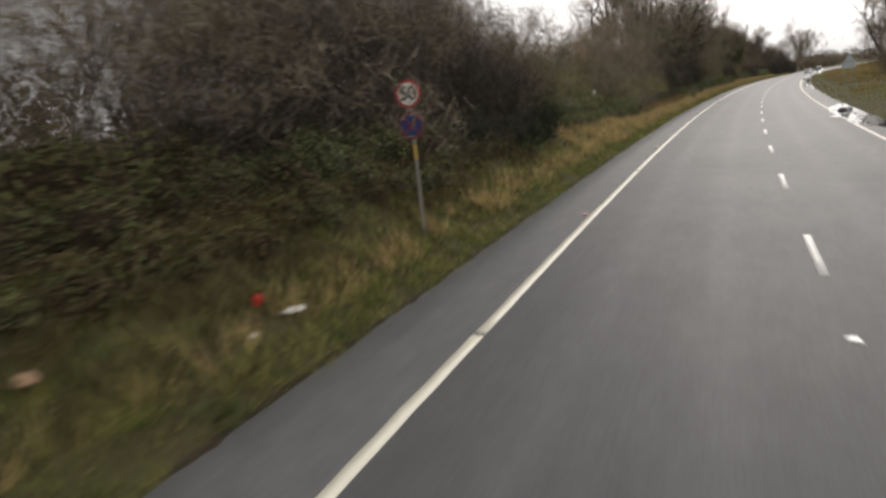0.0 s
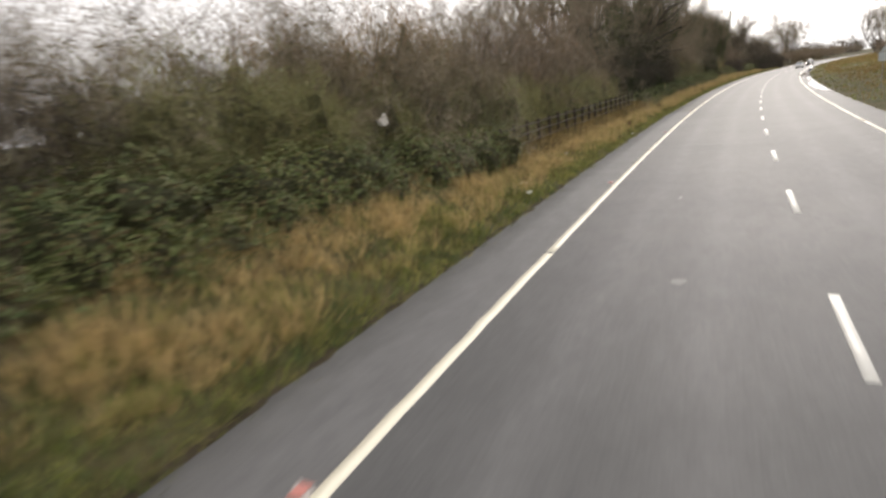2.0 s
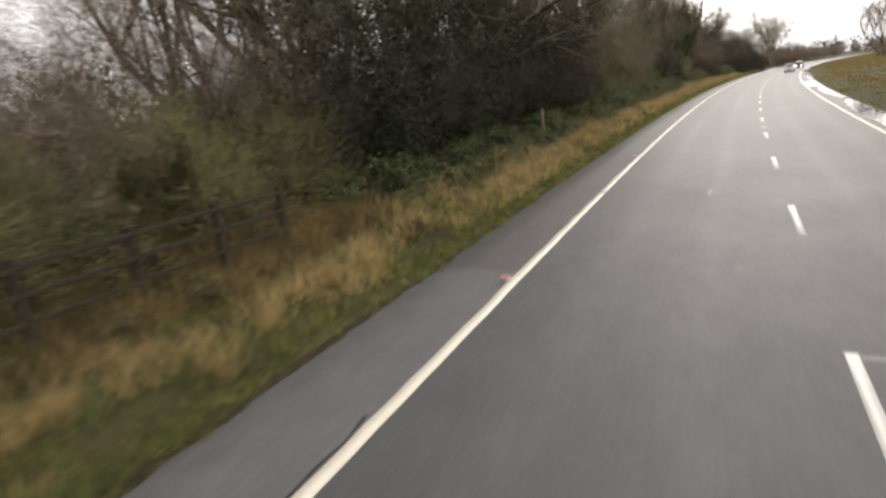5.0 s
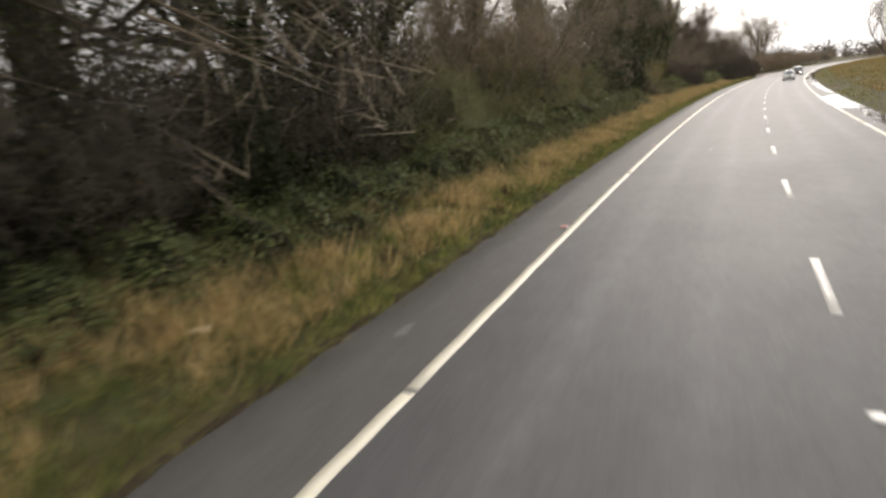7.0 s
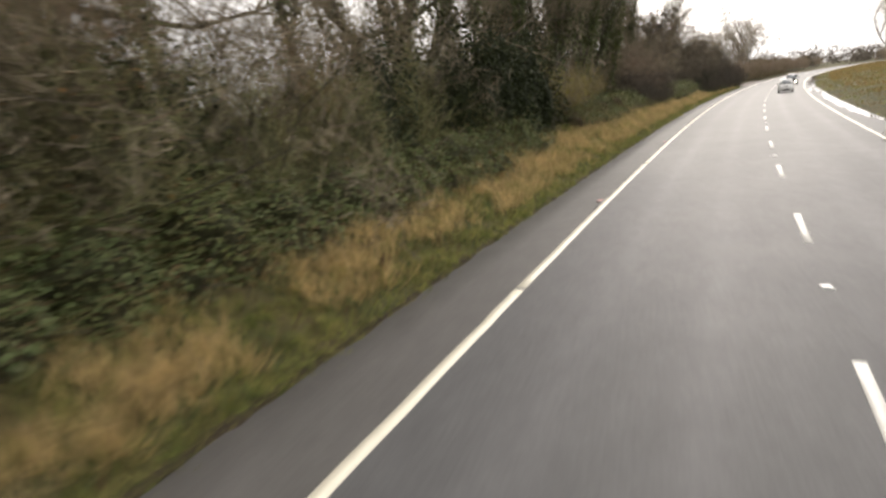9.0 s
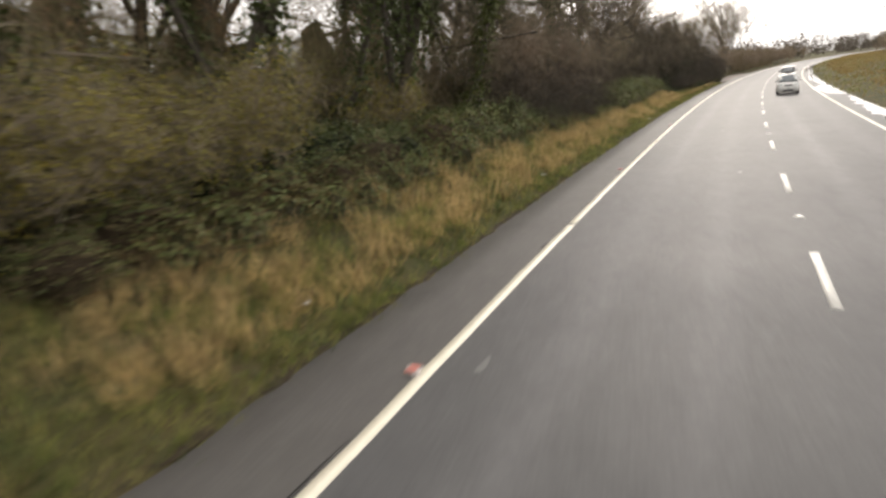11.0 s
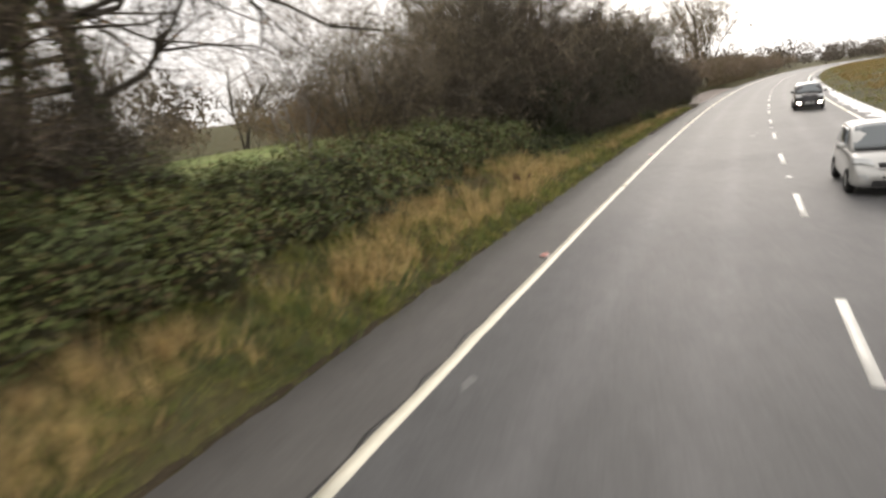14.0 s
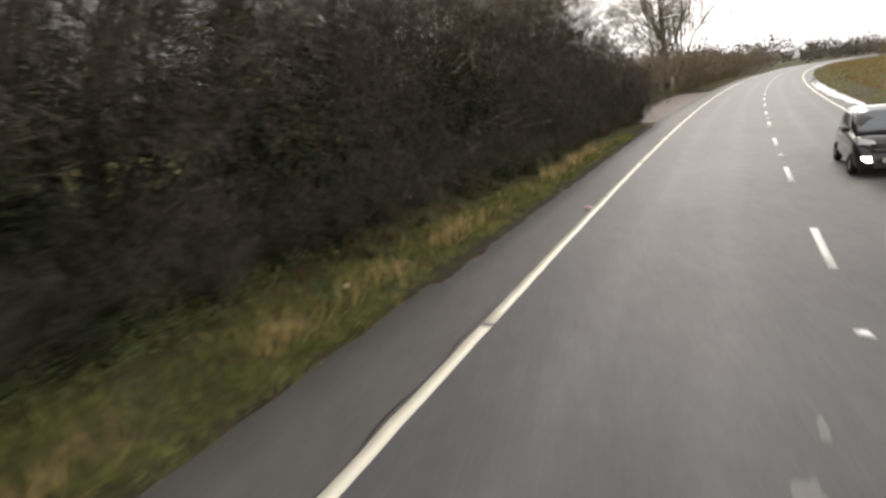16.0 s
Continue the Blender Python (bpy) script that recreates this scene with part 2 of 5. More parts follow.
# how high the bank stands along the road
RISE = ((-60, 1.9), (20, 1.9), (42, 1.6), (58, 0.7), (90, 0.65), (112, 0.95), (145, 0.95), (165, 1.1), (174, 1.4), (196, 1.55), (215, 1.25), (240, 1.5), (254, 0.6), (300, 0.4), (360, 0.6))


def bank_z(s, lat):
    """Height of the ground, for numbers or arrays."""
    z = np.interp(lat, [b[0] for b in BANK], [b[1] for b in BANK])
    k = np.interp(s, [b[0] for b in RISE], [b[1] for b in RISE])
    return z * (1 + (k - 1) * np.interp(lat, [-45, -13, -7.5, -7.4], [0, 1, 1, 0]))


def ground_z(s, lat):
    z = float(bank_z(s, lat))
    if 294 < s < 354 and lat < -7:
        k = min(1, (s - 294) / 6, (354 - s) / 6)
        z = z * (1 - k) + k * (-0.10 if lat > -12.6 else z)
    return z


def mesh_np(name, verts, faces, mat=None, smooth=False):
    """A mesh from arrays: corners (n, 3) and faces (m, k)."""
    verts, faces = np.asarray(verts, dtype=np.float32), np.asarray(faces, dtype=np.int32)
    me = bpy.data.meshes.new(name)
    me.vertices.add(len(verts))
    me.vertices.foreach_set("co", verts.ravel())
    m, k = faces.shape
    me.loops.add(m * k)
    me.loops.foreach_set("vertex_index", faces.ravel())
    me.polygons.add(m)
    me.polygons.foreach_set("loop_start", np.arange(0, m * k, k, dtype=np.int32))
    me.polygons.foreach_set("loop_total", np.full(m, k, dtype=np.int32))
    if smooth:
        me.polygons.foreach_set("use_smooth", np.ones(m, dtype=bool))
    me.update(calc_edges=True)
    if mat:
        me.materials.append(mat)
    return me


def part(name, me, parent=None, label=""):
    ob = new(name, me)
    ob.parent = parent
    if label:
        tagged(ob, label)
    return ob


def bm_mesh(name, bm, mat, smooth=False):
    me = bpy.data.meshes.new(name)
    bm.normal_update()
    bm.to_mesh(me)
    bm.free()
    me.materials.append(mat)
    if smooth:
        for poly in me.polygons:
            poly.use_smooth = True
    return me


def add_box(bm, size, m, bevel=0.0):
    made = bmesh.ops.create_cube(bm, size=1, matrix=m @ Matrix.Diagonal((*size, 1)))
    if bevel:
        edges = {e for v in made["verts"] for e in v.link_edges}
        bmesh.ops.bevel(bm, geom=list(edges), offset=bevel, segments=1, affect="EDGES")


def sheet(name, ss, lats, zf, mat, track=None):
    """A strip of surface over stations and offsets."""
    verts, faces, tr = [], [], []
    for s in ss:
        for l in lats:
            verts.append(place(s, l, zf(s, l)))
            tr.append(track(s, l) if track else 0.0)
    w = len(lats)
    for i in range(len(ss) - 1):
        for j in range(w - 1):
            a = i * w + j
            faces.append((a, a + 1, a + w + 1, a + w))
    me = mesh_np(name, verts, faces, mat, True)
    if track:
        me.attributes.new("track", "FLOAT", "POINT").data.foreach_set("value", np.array(tr, dtype=np.float32))
    return me


# ---- ground: one sheet to the horizon ----
stations = list(range(-260, -60, 40)) + [s for s in range(-60, 420, 3)] + list(range(420, 1500, 40))
offsets = [-900, -500, -300, -150, -90, -60, -40, -28, -22, -18, -16, -14.5, -13, -12, -11, -10.2, -9.5, -9, -8.6, -8.2, -7.9, -7.6, -7.45, -7.2, -4, 0, 4, 6.3, 6.6, 7.2, 8, 9.5,
           12, 16, 20, 28, 40, 60, 100, 200, 400, 800]


def ground_rough(s, l):
    z = ground_z(s, l)
    if -7.2 < l < 6.5:
        return z
    d = min(1, max(0, (-7.2 - l) if l < 0 else (l - 6.5)) / 2)
    return z + d * 0.14 * noise.noise(Vector((s * 0.35, l * 0.6, 3)))


tagged(part("ground", sheet("ground", stations, offsets, ground_rough, M_SOIL)), "grassy earth verges, bank and fields beside the road", "ground", kind="structure")

# ---- carriageway ----


def tracks(s, l):
    t = 0.0
    for c, k in ((-3.6, 0.30), (-1.7, 0.28), (1.5, 0.30), (3.4, 0.30)):
        t += k * math.exp(-((l - c) / 0.36) ** 2)
    return t * (0.75 + 0.5 * noise.noise(Vector((s * 0.08, l, 0))))


road_s = [s for s in range(-60, 400, 2)] + list(range(400, 760, 8))
road_l = [-5.42 + 0.2 * i for i in range(58)] + [RIGHT_EDGE]
tagged(part("road", sheet("road", road_s, road_l, lambda s, l: 0.0, M_ROAD, tracks)), "damp grey asphalt carriageway bending to one side", "road", kind="structure")


def strip_sheet(ss, mat):
    """The hard strip beyond the edge line, with a ragged outer edge."""
    verts, faces = [], []
    for s in ss:
        edge = LEFT_EDGE + 0.10 * noise.noise(Vector((s * 0.9, 0, 7))) + 0.06 * noise.noise(Vector((s * 3.1, 2, 7)))
        for l in (edge, edge + 0.04, -6.4, -5.42):
            verts.append(place(s, l, -0.05 if l == edge else (-0.004 if l > -5.5 else -0.002)))
    for i in range(len(ss) - 1):
        for j in range(3):
            a = i * 4 + j
            faces.append((a, a + 1, a + 5, a + 4))
    me = mesh_np("hard_strip", verts, faces, mat)
    worn = 0.42 if mat == M_ROAD else 0.10
    me.attributes.new("track", "FLOAT", "POINT").data.foreach_set("value", np.full(len(verts), worn, dtype=np.float32))
    return me


tagged(part("hard_strip", strip_sheet([-60 + 0.35 * i for i in range(429)], M_ROAD)), "grey asphalt hard strip beside the edge line", "hard strip", kind="structure")
tagged(part("hard_strip", strip_sheet([89.8 + 0.35 * i for i in range(890)] + list(range(402, 760, 6)), M_STRIP)), "darker brownish asphalt hard strip beside the edge line", "hard strip", kind="structure")


def ribbon(name, s0, s1, lat, width, z, mat, step=1.0, wob=0.0):
    """A painted line as a low raised slab."""
    n = max(1, int(math.ceil((s1 - s0) / step)))
    verts, faces = [], []
    for i in range(n + 1):
        s = s0 + (s1 - s0) * i / n
        j = wob * noise.noise(Vector((s * 2.3, lat, 1))) if wob else 0
        for l, h in ((lat - width / 2 + j, -0.004), (lat - width / 2 + j, z), (lat + width / 2 + j * 0.6, z), (lat + width / 2 + j * 0.6, -0.004)):
            verts.append(place(s, l, h))
    for i in range(n):
        a = i * 4
        faces += [(a, a + 1, a + 5, a + 4), (a + 1, a + 2, a + 6, a + 5), (a + 2, a + 3, a + 7, a + 6)]
    e = n * 4
    faces += [(0, 3, 2, 1), (e, e + 1, e + 2, e + 3)]
    return mesh_np(name, verts, faces, mat)


# left edge line, laid in 18 m lengths with a gap at each joint
for i in range(-3, 40):
    s0 = 8.2 + 18 * i
    tagged(part("edge_line", ribbon("edge_line", s0 + 0.07, s0 + 17.95, -5.30, 0.21, 0.006, M_LINE, 0.6, 0.03)), "cream painted edge line on the asphalt", "road marking",
           "left edge line lengths", "structure")
for i in range(-3, 18):
    s0 = -10 + 40 * i
    tagged(part("edge_line", ribbon("edge_line", s0, s0 + 40, 4.70, 0.17, 0.006, M_LINE, 2.0, 0.02)), "pale painted edge line on the far lane's side", "road marking",
           "right edge line lengths", "structure")
for i in range(-6, 60):
    s0 = 12.1 + 9 * i
    tagged(part("centre_dash", ribbon("centre_dash", s0, s0 + 3, 0.0, 0.16, 0.006, M_DASH, 1.0, 0.01)), "white painted dash of the centre line", "road marking", "centre line dashes", "structure")

# ---- plants: twigs are tapered tubes, leaves are small pointed blades ----


def tubes(segs):
    """Three-sided tapered tubes from rows of start, end, start radius, end radius."""
    a = np.array(segs, dtype=np.float64).reshape(-1, 8)
    p0, p1, r0, r1 = a[:, 0:3], a[:, 3:6], a[:, 6:7], a[:, 7:8]
    d = p1 - p0
    d /= np.linalg.norm(d, axis=1, keepdims=True) + 1e-9
    ref = np.where(np.abs(d[:, 2:3]) < 0.9, np.array([[0, 0, 1.0]]), np.array([[1.0, 0, 0]]))
    u = np.cross(d, ref)
    u /= np.linalg.norm(u, axis=1, keepdims=True) + 1e-9
    w = np.cross(d, u)
    rings = []
    for p, r in ((p0, r0), (p1, r1)):
        for k in range(3):
            c, s = math.cos(k * 2.0944), math.sin(k * 2.0944)
            rings.append(p + r * (c * u + s * w))
    v = np.stack(rings, 1).reshape(-1, 3)
    b = np.arange(len(a))[:, None] * 6
    f = np.concatenate([b + np.array([[0, 1, 4, 3]]), b + np.array([[1, 2, 5, 4]]), b + np.array([[2, 0, 3, 5]])])
    return v, f


def spikes(segs):
    """Thin end twigs: ridged, pointed slivers."""
    a = np.array(segs, dtype=np.float64).reshape(-1, 8)
    p0, p1, r0 = a[:, 0:3], a[:, 3:6], a[:, 6:7]
    d = p1 - p0
    d /= np.linalg.norm(d, axis=1, keepdims=True) + 1e-9
    ref = np.where(np.abs(d[:, 2:3]) < 0.9, np.array([[0, 0, 1.0]]), np.array([[1.0, 0, 0]]))
    u = np.cross(d, ref)
    u /= np.linalg.norm(u, axis=1, keepdims=True) + 1e-9
    w = np.cross(d, u)
    v = np.stack([p0 + r0 * u, p0 + r0 * (-0.5 * u + 0.866 * w), p0 + r0 * (-0.5 * u - 0.866 * w), p1], 1).reshape(-1, 3)
    b = np.arange(len(a))[:, None] * 4
    f = np.concatenate([b + np.array([[0, 1, 3]]), b + np.array([[1, 2, 3]])])
    return v, f


def blades(rng, centres, facing, length, width, jitter=0.8, droop=0.0):
    """Pointed leaves at the centres, facing roughly outwards."""
    n = len(centres)
    nrm = facing + rng.normal(0, jitter, (n, 3))
    nrm /= np.linalg.norm(nrm, axis=1, keepdims=True) + 1e-9
    t = np.cross(nrm, rng.normal(0, 1, (n, 3)))
    t[:, 2] -= droop
    t /= np.linalg.norm(t, axis=1, keepdims=True) + 1e-9
    w = np.cross(nrm, t)
    ln = length * rng.uniform(0.6, 1.35, (n, 1))
    wd = width * rng.uniform(0.6, 1.3, (n, 1))
    v = np.stack([centres - t * ln * 0.5, centres + w * wd * 0.5 - t * ln * 0.08 + nrm * wd * 0.15, centres + t * ln * 0.5, centres - w * wd * 0.5 - t * ln * 0.08 + nrm * wd * 0.15], 1).reshape(-1, 3)
    f = np.arange(n)[:, None] * 4 + np.array([[0, 1, 2, 3]])
    return v, f


def unit(v):
    return v / (np.linalg.norm(v) + 1e-9)


def grow(rng, thick, thin, tips, p, d, length, r, level, plan, up=0.15, wander=0.22, low=0.25):
    """One branch and all that springs from it. plan: for each level (children, length ratio, spread)."""
    pieces = 3 if level == 0 else (2 if level == 1 else 1)
    pts = [p]
    for i in range(pieces):
        d = unit(d + rng.normal(0, wander, 3) + np.array([0, 0, up]))
        q = pts[-1] + d * length / pieces
        ra, rb = r * (1 - 0.55 * i / pieces), r * (1 - 0.55 * (i + 1) / pieces)
        (thin if level > 1 else thick).append((*pts[-1], *q, ra, rb))
        pts.append(q)
    if level >= len(plan):
        tips.append(pts[-1])
        return
    kids, ratio, spread = plan[level]
    for k in range(kids):
        f = rng.uniform(low if level == 0 else 0.25, 1.0) if k else 1.0
        x = f * pieces
        i = min(pieces - 1, int(x))
        q = pts[i] + (pts[i + 1] - pts[i]) * (x - i)
        nd = unit(d + rng.normal(0, spread, 3))
        ln = length * ratio * rng.uniform(0.65, 1.25) * (1.15 - 0.35 * f)
        if level == len(plan) - 1:
            e = q + unit(nd + np.array([0, 0, up])) * ln
            thin.append((*q, *e, max(0.004, r * 0.24), 0))
            tips.append(e)
        else:
            grow(rng, thick, thin, tips, q, nd, ln, r * 0.43, level + 1, plan, up, wander)


def woody(name, seed, stems, height, spread, r, plan, up, lean=0.35, low=0.25, wander=0.22):
    """Stems, end twigs and twig tips of a shrub or tree whose foot is at the origin."""
    rng = np.random.default_rng(seed)
    thick, thin, tips = [], [], []
    for i in range(stems):
        a = rng.uniform(0, 6.283)
        foot = np.array([math.cos(a), math.sin(a), 0]) * rng.uniform(0, spread)
        d = unit(np.array([math.cos(a) * lean, math.sin(a) * lean, 1]) + rng.normal(0, 0.12, 3))
        grow(rng, thick, thin, tips, foot - np.array([0, 0, 0.15]), d, height * rng.uniform(0.8, 1.1), r * rng.uniform(0.7, 1.1), 0, plan, up, wander, low)
    return rng, thick, thin, np.array(tips)


def thing(name, label, category, pieces):
    """An empty at the foot with its meshes as parts."""
    root = new(name)
    root.empty_display_size = 0.3
    tagged(root, label, category)
    for n, me in pieces:
        ob = part(n, me, root)
        if n != "trunk" or category == "shrub":
            tagged(ob, kind="stuff")
    return root


def sprays(rng, tips, per, length, width, mat, drop=0.0):
    """Fine twigs fanning from the branch ends, each a pointed sliver."""
    c = np.repeat(tips, per, axis=0)
    d = rng.normal(0, 1, c.shape) + np.array([0, 0, 0.7 - drop])
    d /= np.linalg.norm(d, axis=1, keepdims=True)
    ln = length * rng.uniform(0.4, 1.3, (len(c), 1))
    w = np.cross(d, rng.normal(0, 1, c.shape))
    w *= width * 0.5 / (np.linalg.norm(w, axis=1, keepdims=True) + 1e-9)
    c = c - d * ln * 0.4 + rng.normal(0, 0.16, c.shape)
    v = np.stack([c - w, c + w, c + d * ln], 1).reshape(-1, 3)
    return mesh_np("crown", v, np.arange(len(c))[:, None] * 3 + np.array([[0, 1, 2]]), mat)


def join(*vf):
    vs, fs, o = [], [], 0
    for v, f in vf:
        vs.append(v)
        fs.append(f + o)
        o += len(v)
    return np.concatenate(vs), np.concatenate(fs)


def leafy(rng, tips, per, scatter, size, mat, name="foliage"):
    c = np.repeat(tips, per, axis=0) + rng.normal(0, scatter, (len(tips) * per, 3))
    c[:, 2] = np.maximum(c[:, 2], 0.05)
    out = np.zeros_like(c)
    out[:, 2] = 0.6
    out[:, :2] = c[:, :2] * 0.2
    return mesh_np(name, *blades(rng, c, out, size, size * 0.62), mat)


def thorn(seed, label, twig, leaf=None, per=0, size=0.07, stems=12, height=3.6, name="thorn_bush", dense=(4, 4, 3), r=0.024, up=0.13, fine=(5, 0.62, 0.017), many=2):
    rng, thick, thin, tips = woody(name, seed, stems, height, 0.9, r, [(dense[0], 0.52, 0.55), (dense[1], 0.58, 0.6), (dense[2], 0.62, 0.6)], up)
    pieces = [("trunk", mesh_np("trunk", *join(tubes(thick)), M_BARK)), ("twig_work", mesh_np("twig_work", *spikes(thin), twig)), ("crown", sprays(rng, tips, *fine, twig))]
    if leaf:
        pick = tips[rng.random(len(tips)) < per]
        pieces.append(("foliage", leafy(rng, pick, many if per > 1 else 1, 0.22 if per > 1 else 0.16, size, leaf)))
    return thing(name, label, "shrub", pieces)


def mound(seed, label, leaf, height, rx, ry, count, size, name="bramble_bush", second=None, share=0.25, cane=M_BARK, core=M_CORE):
    """A bramble mound: arching canes under a lumpy shell of leaves."""
    rng = np.random.default_rng(seed)
    a = rng.uniform(0, 6.283, count)
    e = np.arcsin(rng.uniform(0.0, 1.0, count) ** 0.8)
    n = np.stack([np.cos(a) * np.cos(e), np.sin(a) * np.cos(e), np.sin(e)], 1)
    lump = np.array([0.78 + 0.42 * noise.noise(Vector((x * 1.9 + seed, y * 1.9, z * 2.4))) + 0.16 * noise.noise(Vector((x * 6 + seed, y * 6, z * 6))) for x, y, z in n])
    depth = 1 - (0.5 if height > 2.5 else 0.30) * rng.random(count) ** 2.2
    c = n * np.array([rx, ry, height]) * (lump * depth)[:, None]
    c[:, 2] = np.maximum(c[:, 2], 0.03)
    first = rng.random(count) > share if second else np.ones(count, bool)
    pieces = [("foliage", mesh_np("foliage", *blades(rng, c[first], n[first] + np.array([0, 0, 0.5]), size, size * 0.7, 0.55), leaf))]
    if second:
        pieces.append(("withered_foliage", mesh_np("withered_foliage", *blades(rng, c[~first], n[~first], size, size * 0.7, 0.8), second)))
    # Closed dark hull added inside to block light and darken the gaps.
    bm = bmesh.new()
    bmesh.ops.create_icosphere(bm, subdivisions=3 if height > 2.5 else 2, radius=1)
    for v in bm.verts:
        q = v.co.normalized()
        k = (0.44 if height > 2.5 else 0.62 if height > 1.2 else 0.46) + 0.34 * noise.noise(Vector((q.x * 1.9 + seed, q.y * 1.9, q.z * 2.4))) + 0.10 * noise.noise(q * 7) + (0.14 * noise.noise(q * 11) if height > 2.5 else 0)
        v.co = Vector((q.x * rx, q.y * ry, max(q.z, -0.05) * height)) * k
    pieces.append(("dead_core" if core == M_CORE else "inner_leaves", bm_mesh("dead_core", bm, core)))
    canes = []
    for i in range(7):
        b = rng.uniform(0, 6.283)
        p = np.array([rng.normal(0, rx * 0.3), rng.normal(0, ry * 0.3), -0.1])
        d = np.array([math.cos(b) * 0.5, math.sin(b) * 0.5, 1.0])
        ln = min(height * rng.uniform(0.28, 0.42), 0.6)
        for k in range(4):
            d = unit(d + np.array([math.cos(b) * 0.22, math.sin(b) * 0.22, -0.34]))
            q = p + d * ln
            canes.append((*p, *q, 0.007 - 0.001 * k, 0.006 - 0.001 * k))
            p = q
    pieces.append(("cane_tangle", mesh_np("cane_tangle", *tubes(canes), cane)))
    return thing(name, label, "shrub", pieces)


def tree(seed, label, height, bark, ivy=0, r=0.24, stems=1, twig=None, lean=0.1, name="bare_tree", dense=(9, 6, 5), leaf=None, per=0.0, up=0.10, spread=0.6, fine=(5, 0.9, 0.018), low=0.3):
    """A bare winter tree: trunk and limbs, end twigs, and ivy up the trunk."""
    rng, thick, thin, tips = woody(name, seed, stems, height * 0.62, 0.3, r, [(dense[0], 0.5, spread), (dense[1], 0.52, 0.62), (dense[2], 0.5, 0.62)], up, lean, low, 0.2)
    pieces = [("trunk", mesh_np("trunk", *tubes(thick), bark)), ("twig_work", mesh_np("twig_work", *spikes(thin), twig or bark)), ("crown", sprays(rng, tips, *fine, twig or bark))]
    if ivy:
        big = np.array([t for t in thick if t[6] > r * 0.22])
        w = np.linalg.norm(big[:, 3:6] - big[:, 0:3], axis=1) * (big[:, 6] + 0.1) * np.clip(1.3 - big[:, 2] / (height * 0.8), 0.05, 1)
        i = rng.choice(len(big), ivy, p=w / w.sum())
        f = rng.random((ivy, 1))
        c = big[i, 0:3] * (1 - f) + big[i, 3:6] * f
        a = rng.normal(0, 1, (ivy, 3))
        a /= np.linalg.norm(a, axis=1, keepdims=True)
        rad = big[i, 6:7] * 0.8 + rng.uniform(0.02, 0.6, (ivy, 1)) * np.clip(1.2 - c[:, 2:3] / height, 0.3, 1)
        pieces.append(("ivy", mesh_np("ivy", *blades(rng, c + a * rad, a, 0.17, 0.13, 0.5), M_IVY)))
    if leaf:
        pieces.append(("withered_foliage", leafy(rng, tips[rng.random(len(tips)) < per], 1, 0.12, 0.10, leaf)))
    return thing(name, label, "tree", pieces)


def dome(seed, label, low_mat, top_mat, height, rx, ry, count, leaf=None, leaves=0, name="willow_bush"):
    """A close rounded bush of fine rising twigs, redder towards the top."""
    rng = np.random.default_rng(seed)
    a = rng.uniform(0, 6.283, count)
    e = np.arcsin(rng.uniform(0.0, 1.0, count) ** 0.9)
    n = np.stack([np.cos(a) * np.cos(e), np.sin(a) * np.cos(e), np.sin(e)], 1)
    lump = np.array([0.80 + 0.40 * noise.noise(Vector((x * 1.7 + seed, y * 1.7, z * 1.9))) + 0.34 * noise.noise(Vector((x * 5 + seed, y * 5, z * 5))) for x, y, z in n])
    c = n * np.array([rx, ry, height]) * (lump * (1 - 0.55 * rng.random(count) ** 1.6))[:, None]
    d = n * np.array([0.9, 0.9, 0.6]) + rng.normal(0, 0.85, c.shape) + np.array([0, 0, 0.45])
    d /= np.linalg.norm(d, axis=1, keepdims=True)
    w = np.cross(d, rng.normal(0, 1, c.shape))
    w *= 0.0085 / (np.linalg.norm(w, axis=1, keepdims=True) + 1e-9)
    ln = 0.62 * rng.uniform(0.5, 1.4, (count, 1))
    v = np.stack([c - w, c + w, c + d * ln], 1)
    top = c[:, 2] + rng.normal(0, 0.6, count) > height * 0.62

    def twigs(q):
        return mesh_np("twigs", v[q].reshape(-1, 3), np.arange(q.sum())[:, None] * 3 + np.array([[0, 1, 2]]), low_mat if q is not top else top_mat)
    pieces = [("twig_work", twigs(~top)), ("crown", twigs(top))]
    if leaf:
        q = rng.choice(count, leaves)
        pieces.append(("foliage", mesh_np("foliage", *blades(rng, c[q] + rng.normal(0, 0.1, (leaves, 3)), n[q] + np.array([0, 0, 0.4]), 0.085, 0.05, 0.7), leaf)))
    # Closed hull added inside, coloured darker than the twigs around it.
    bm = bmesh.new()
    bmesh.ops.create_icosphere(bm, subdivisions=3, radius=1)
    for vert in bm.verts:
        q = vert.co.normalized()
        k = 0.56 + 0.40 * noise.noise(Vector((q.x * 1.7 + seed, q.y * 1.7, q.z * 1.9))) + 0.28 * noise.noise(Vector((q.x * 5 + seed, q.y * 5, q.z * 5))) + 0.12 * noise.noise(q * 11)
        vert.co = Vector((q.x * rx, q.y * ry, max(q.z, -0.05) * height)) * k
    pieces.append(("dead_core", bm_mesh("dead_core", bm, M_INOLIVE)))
    stems = []
    for i in range(6):
        b = rng.uniform(0, 6.283)
        g = np.array([math.cos(b), math.sin(b), 0])
        stems.append((*(g * 0.25), *(g * rx * 0.45 + np.array([0, 0, height * 0.55])), 0.035, 0.014))
    pieces.append(("trunk", mesh_np("trunk", *tubes(stems), M_BARK)))
    return thing(name, label, "shrub", pieces)


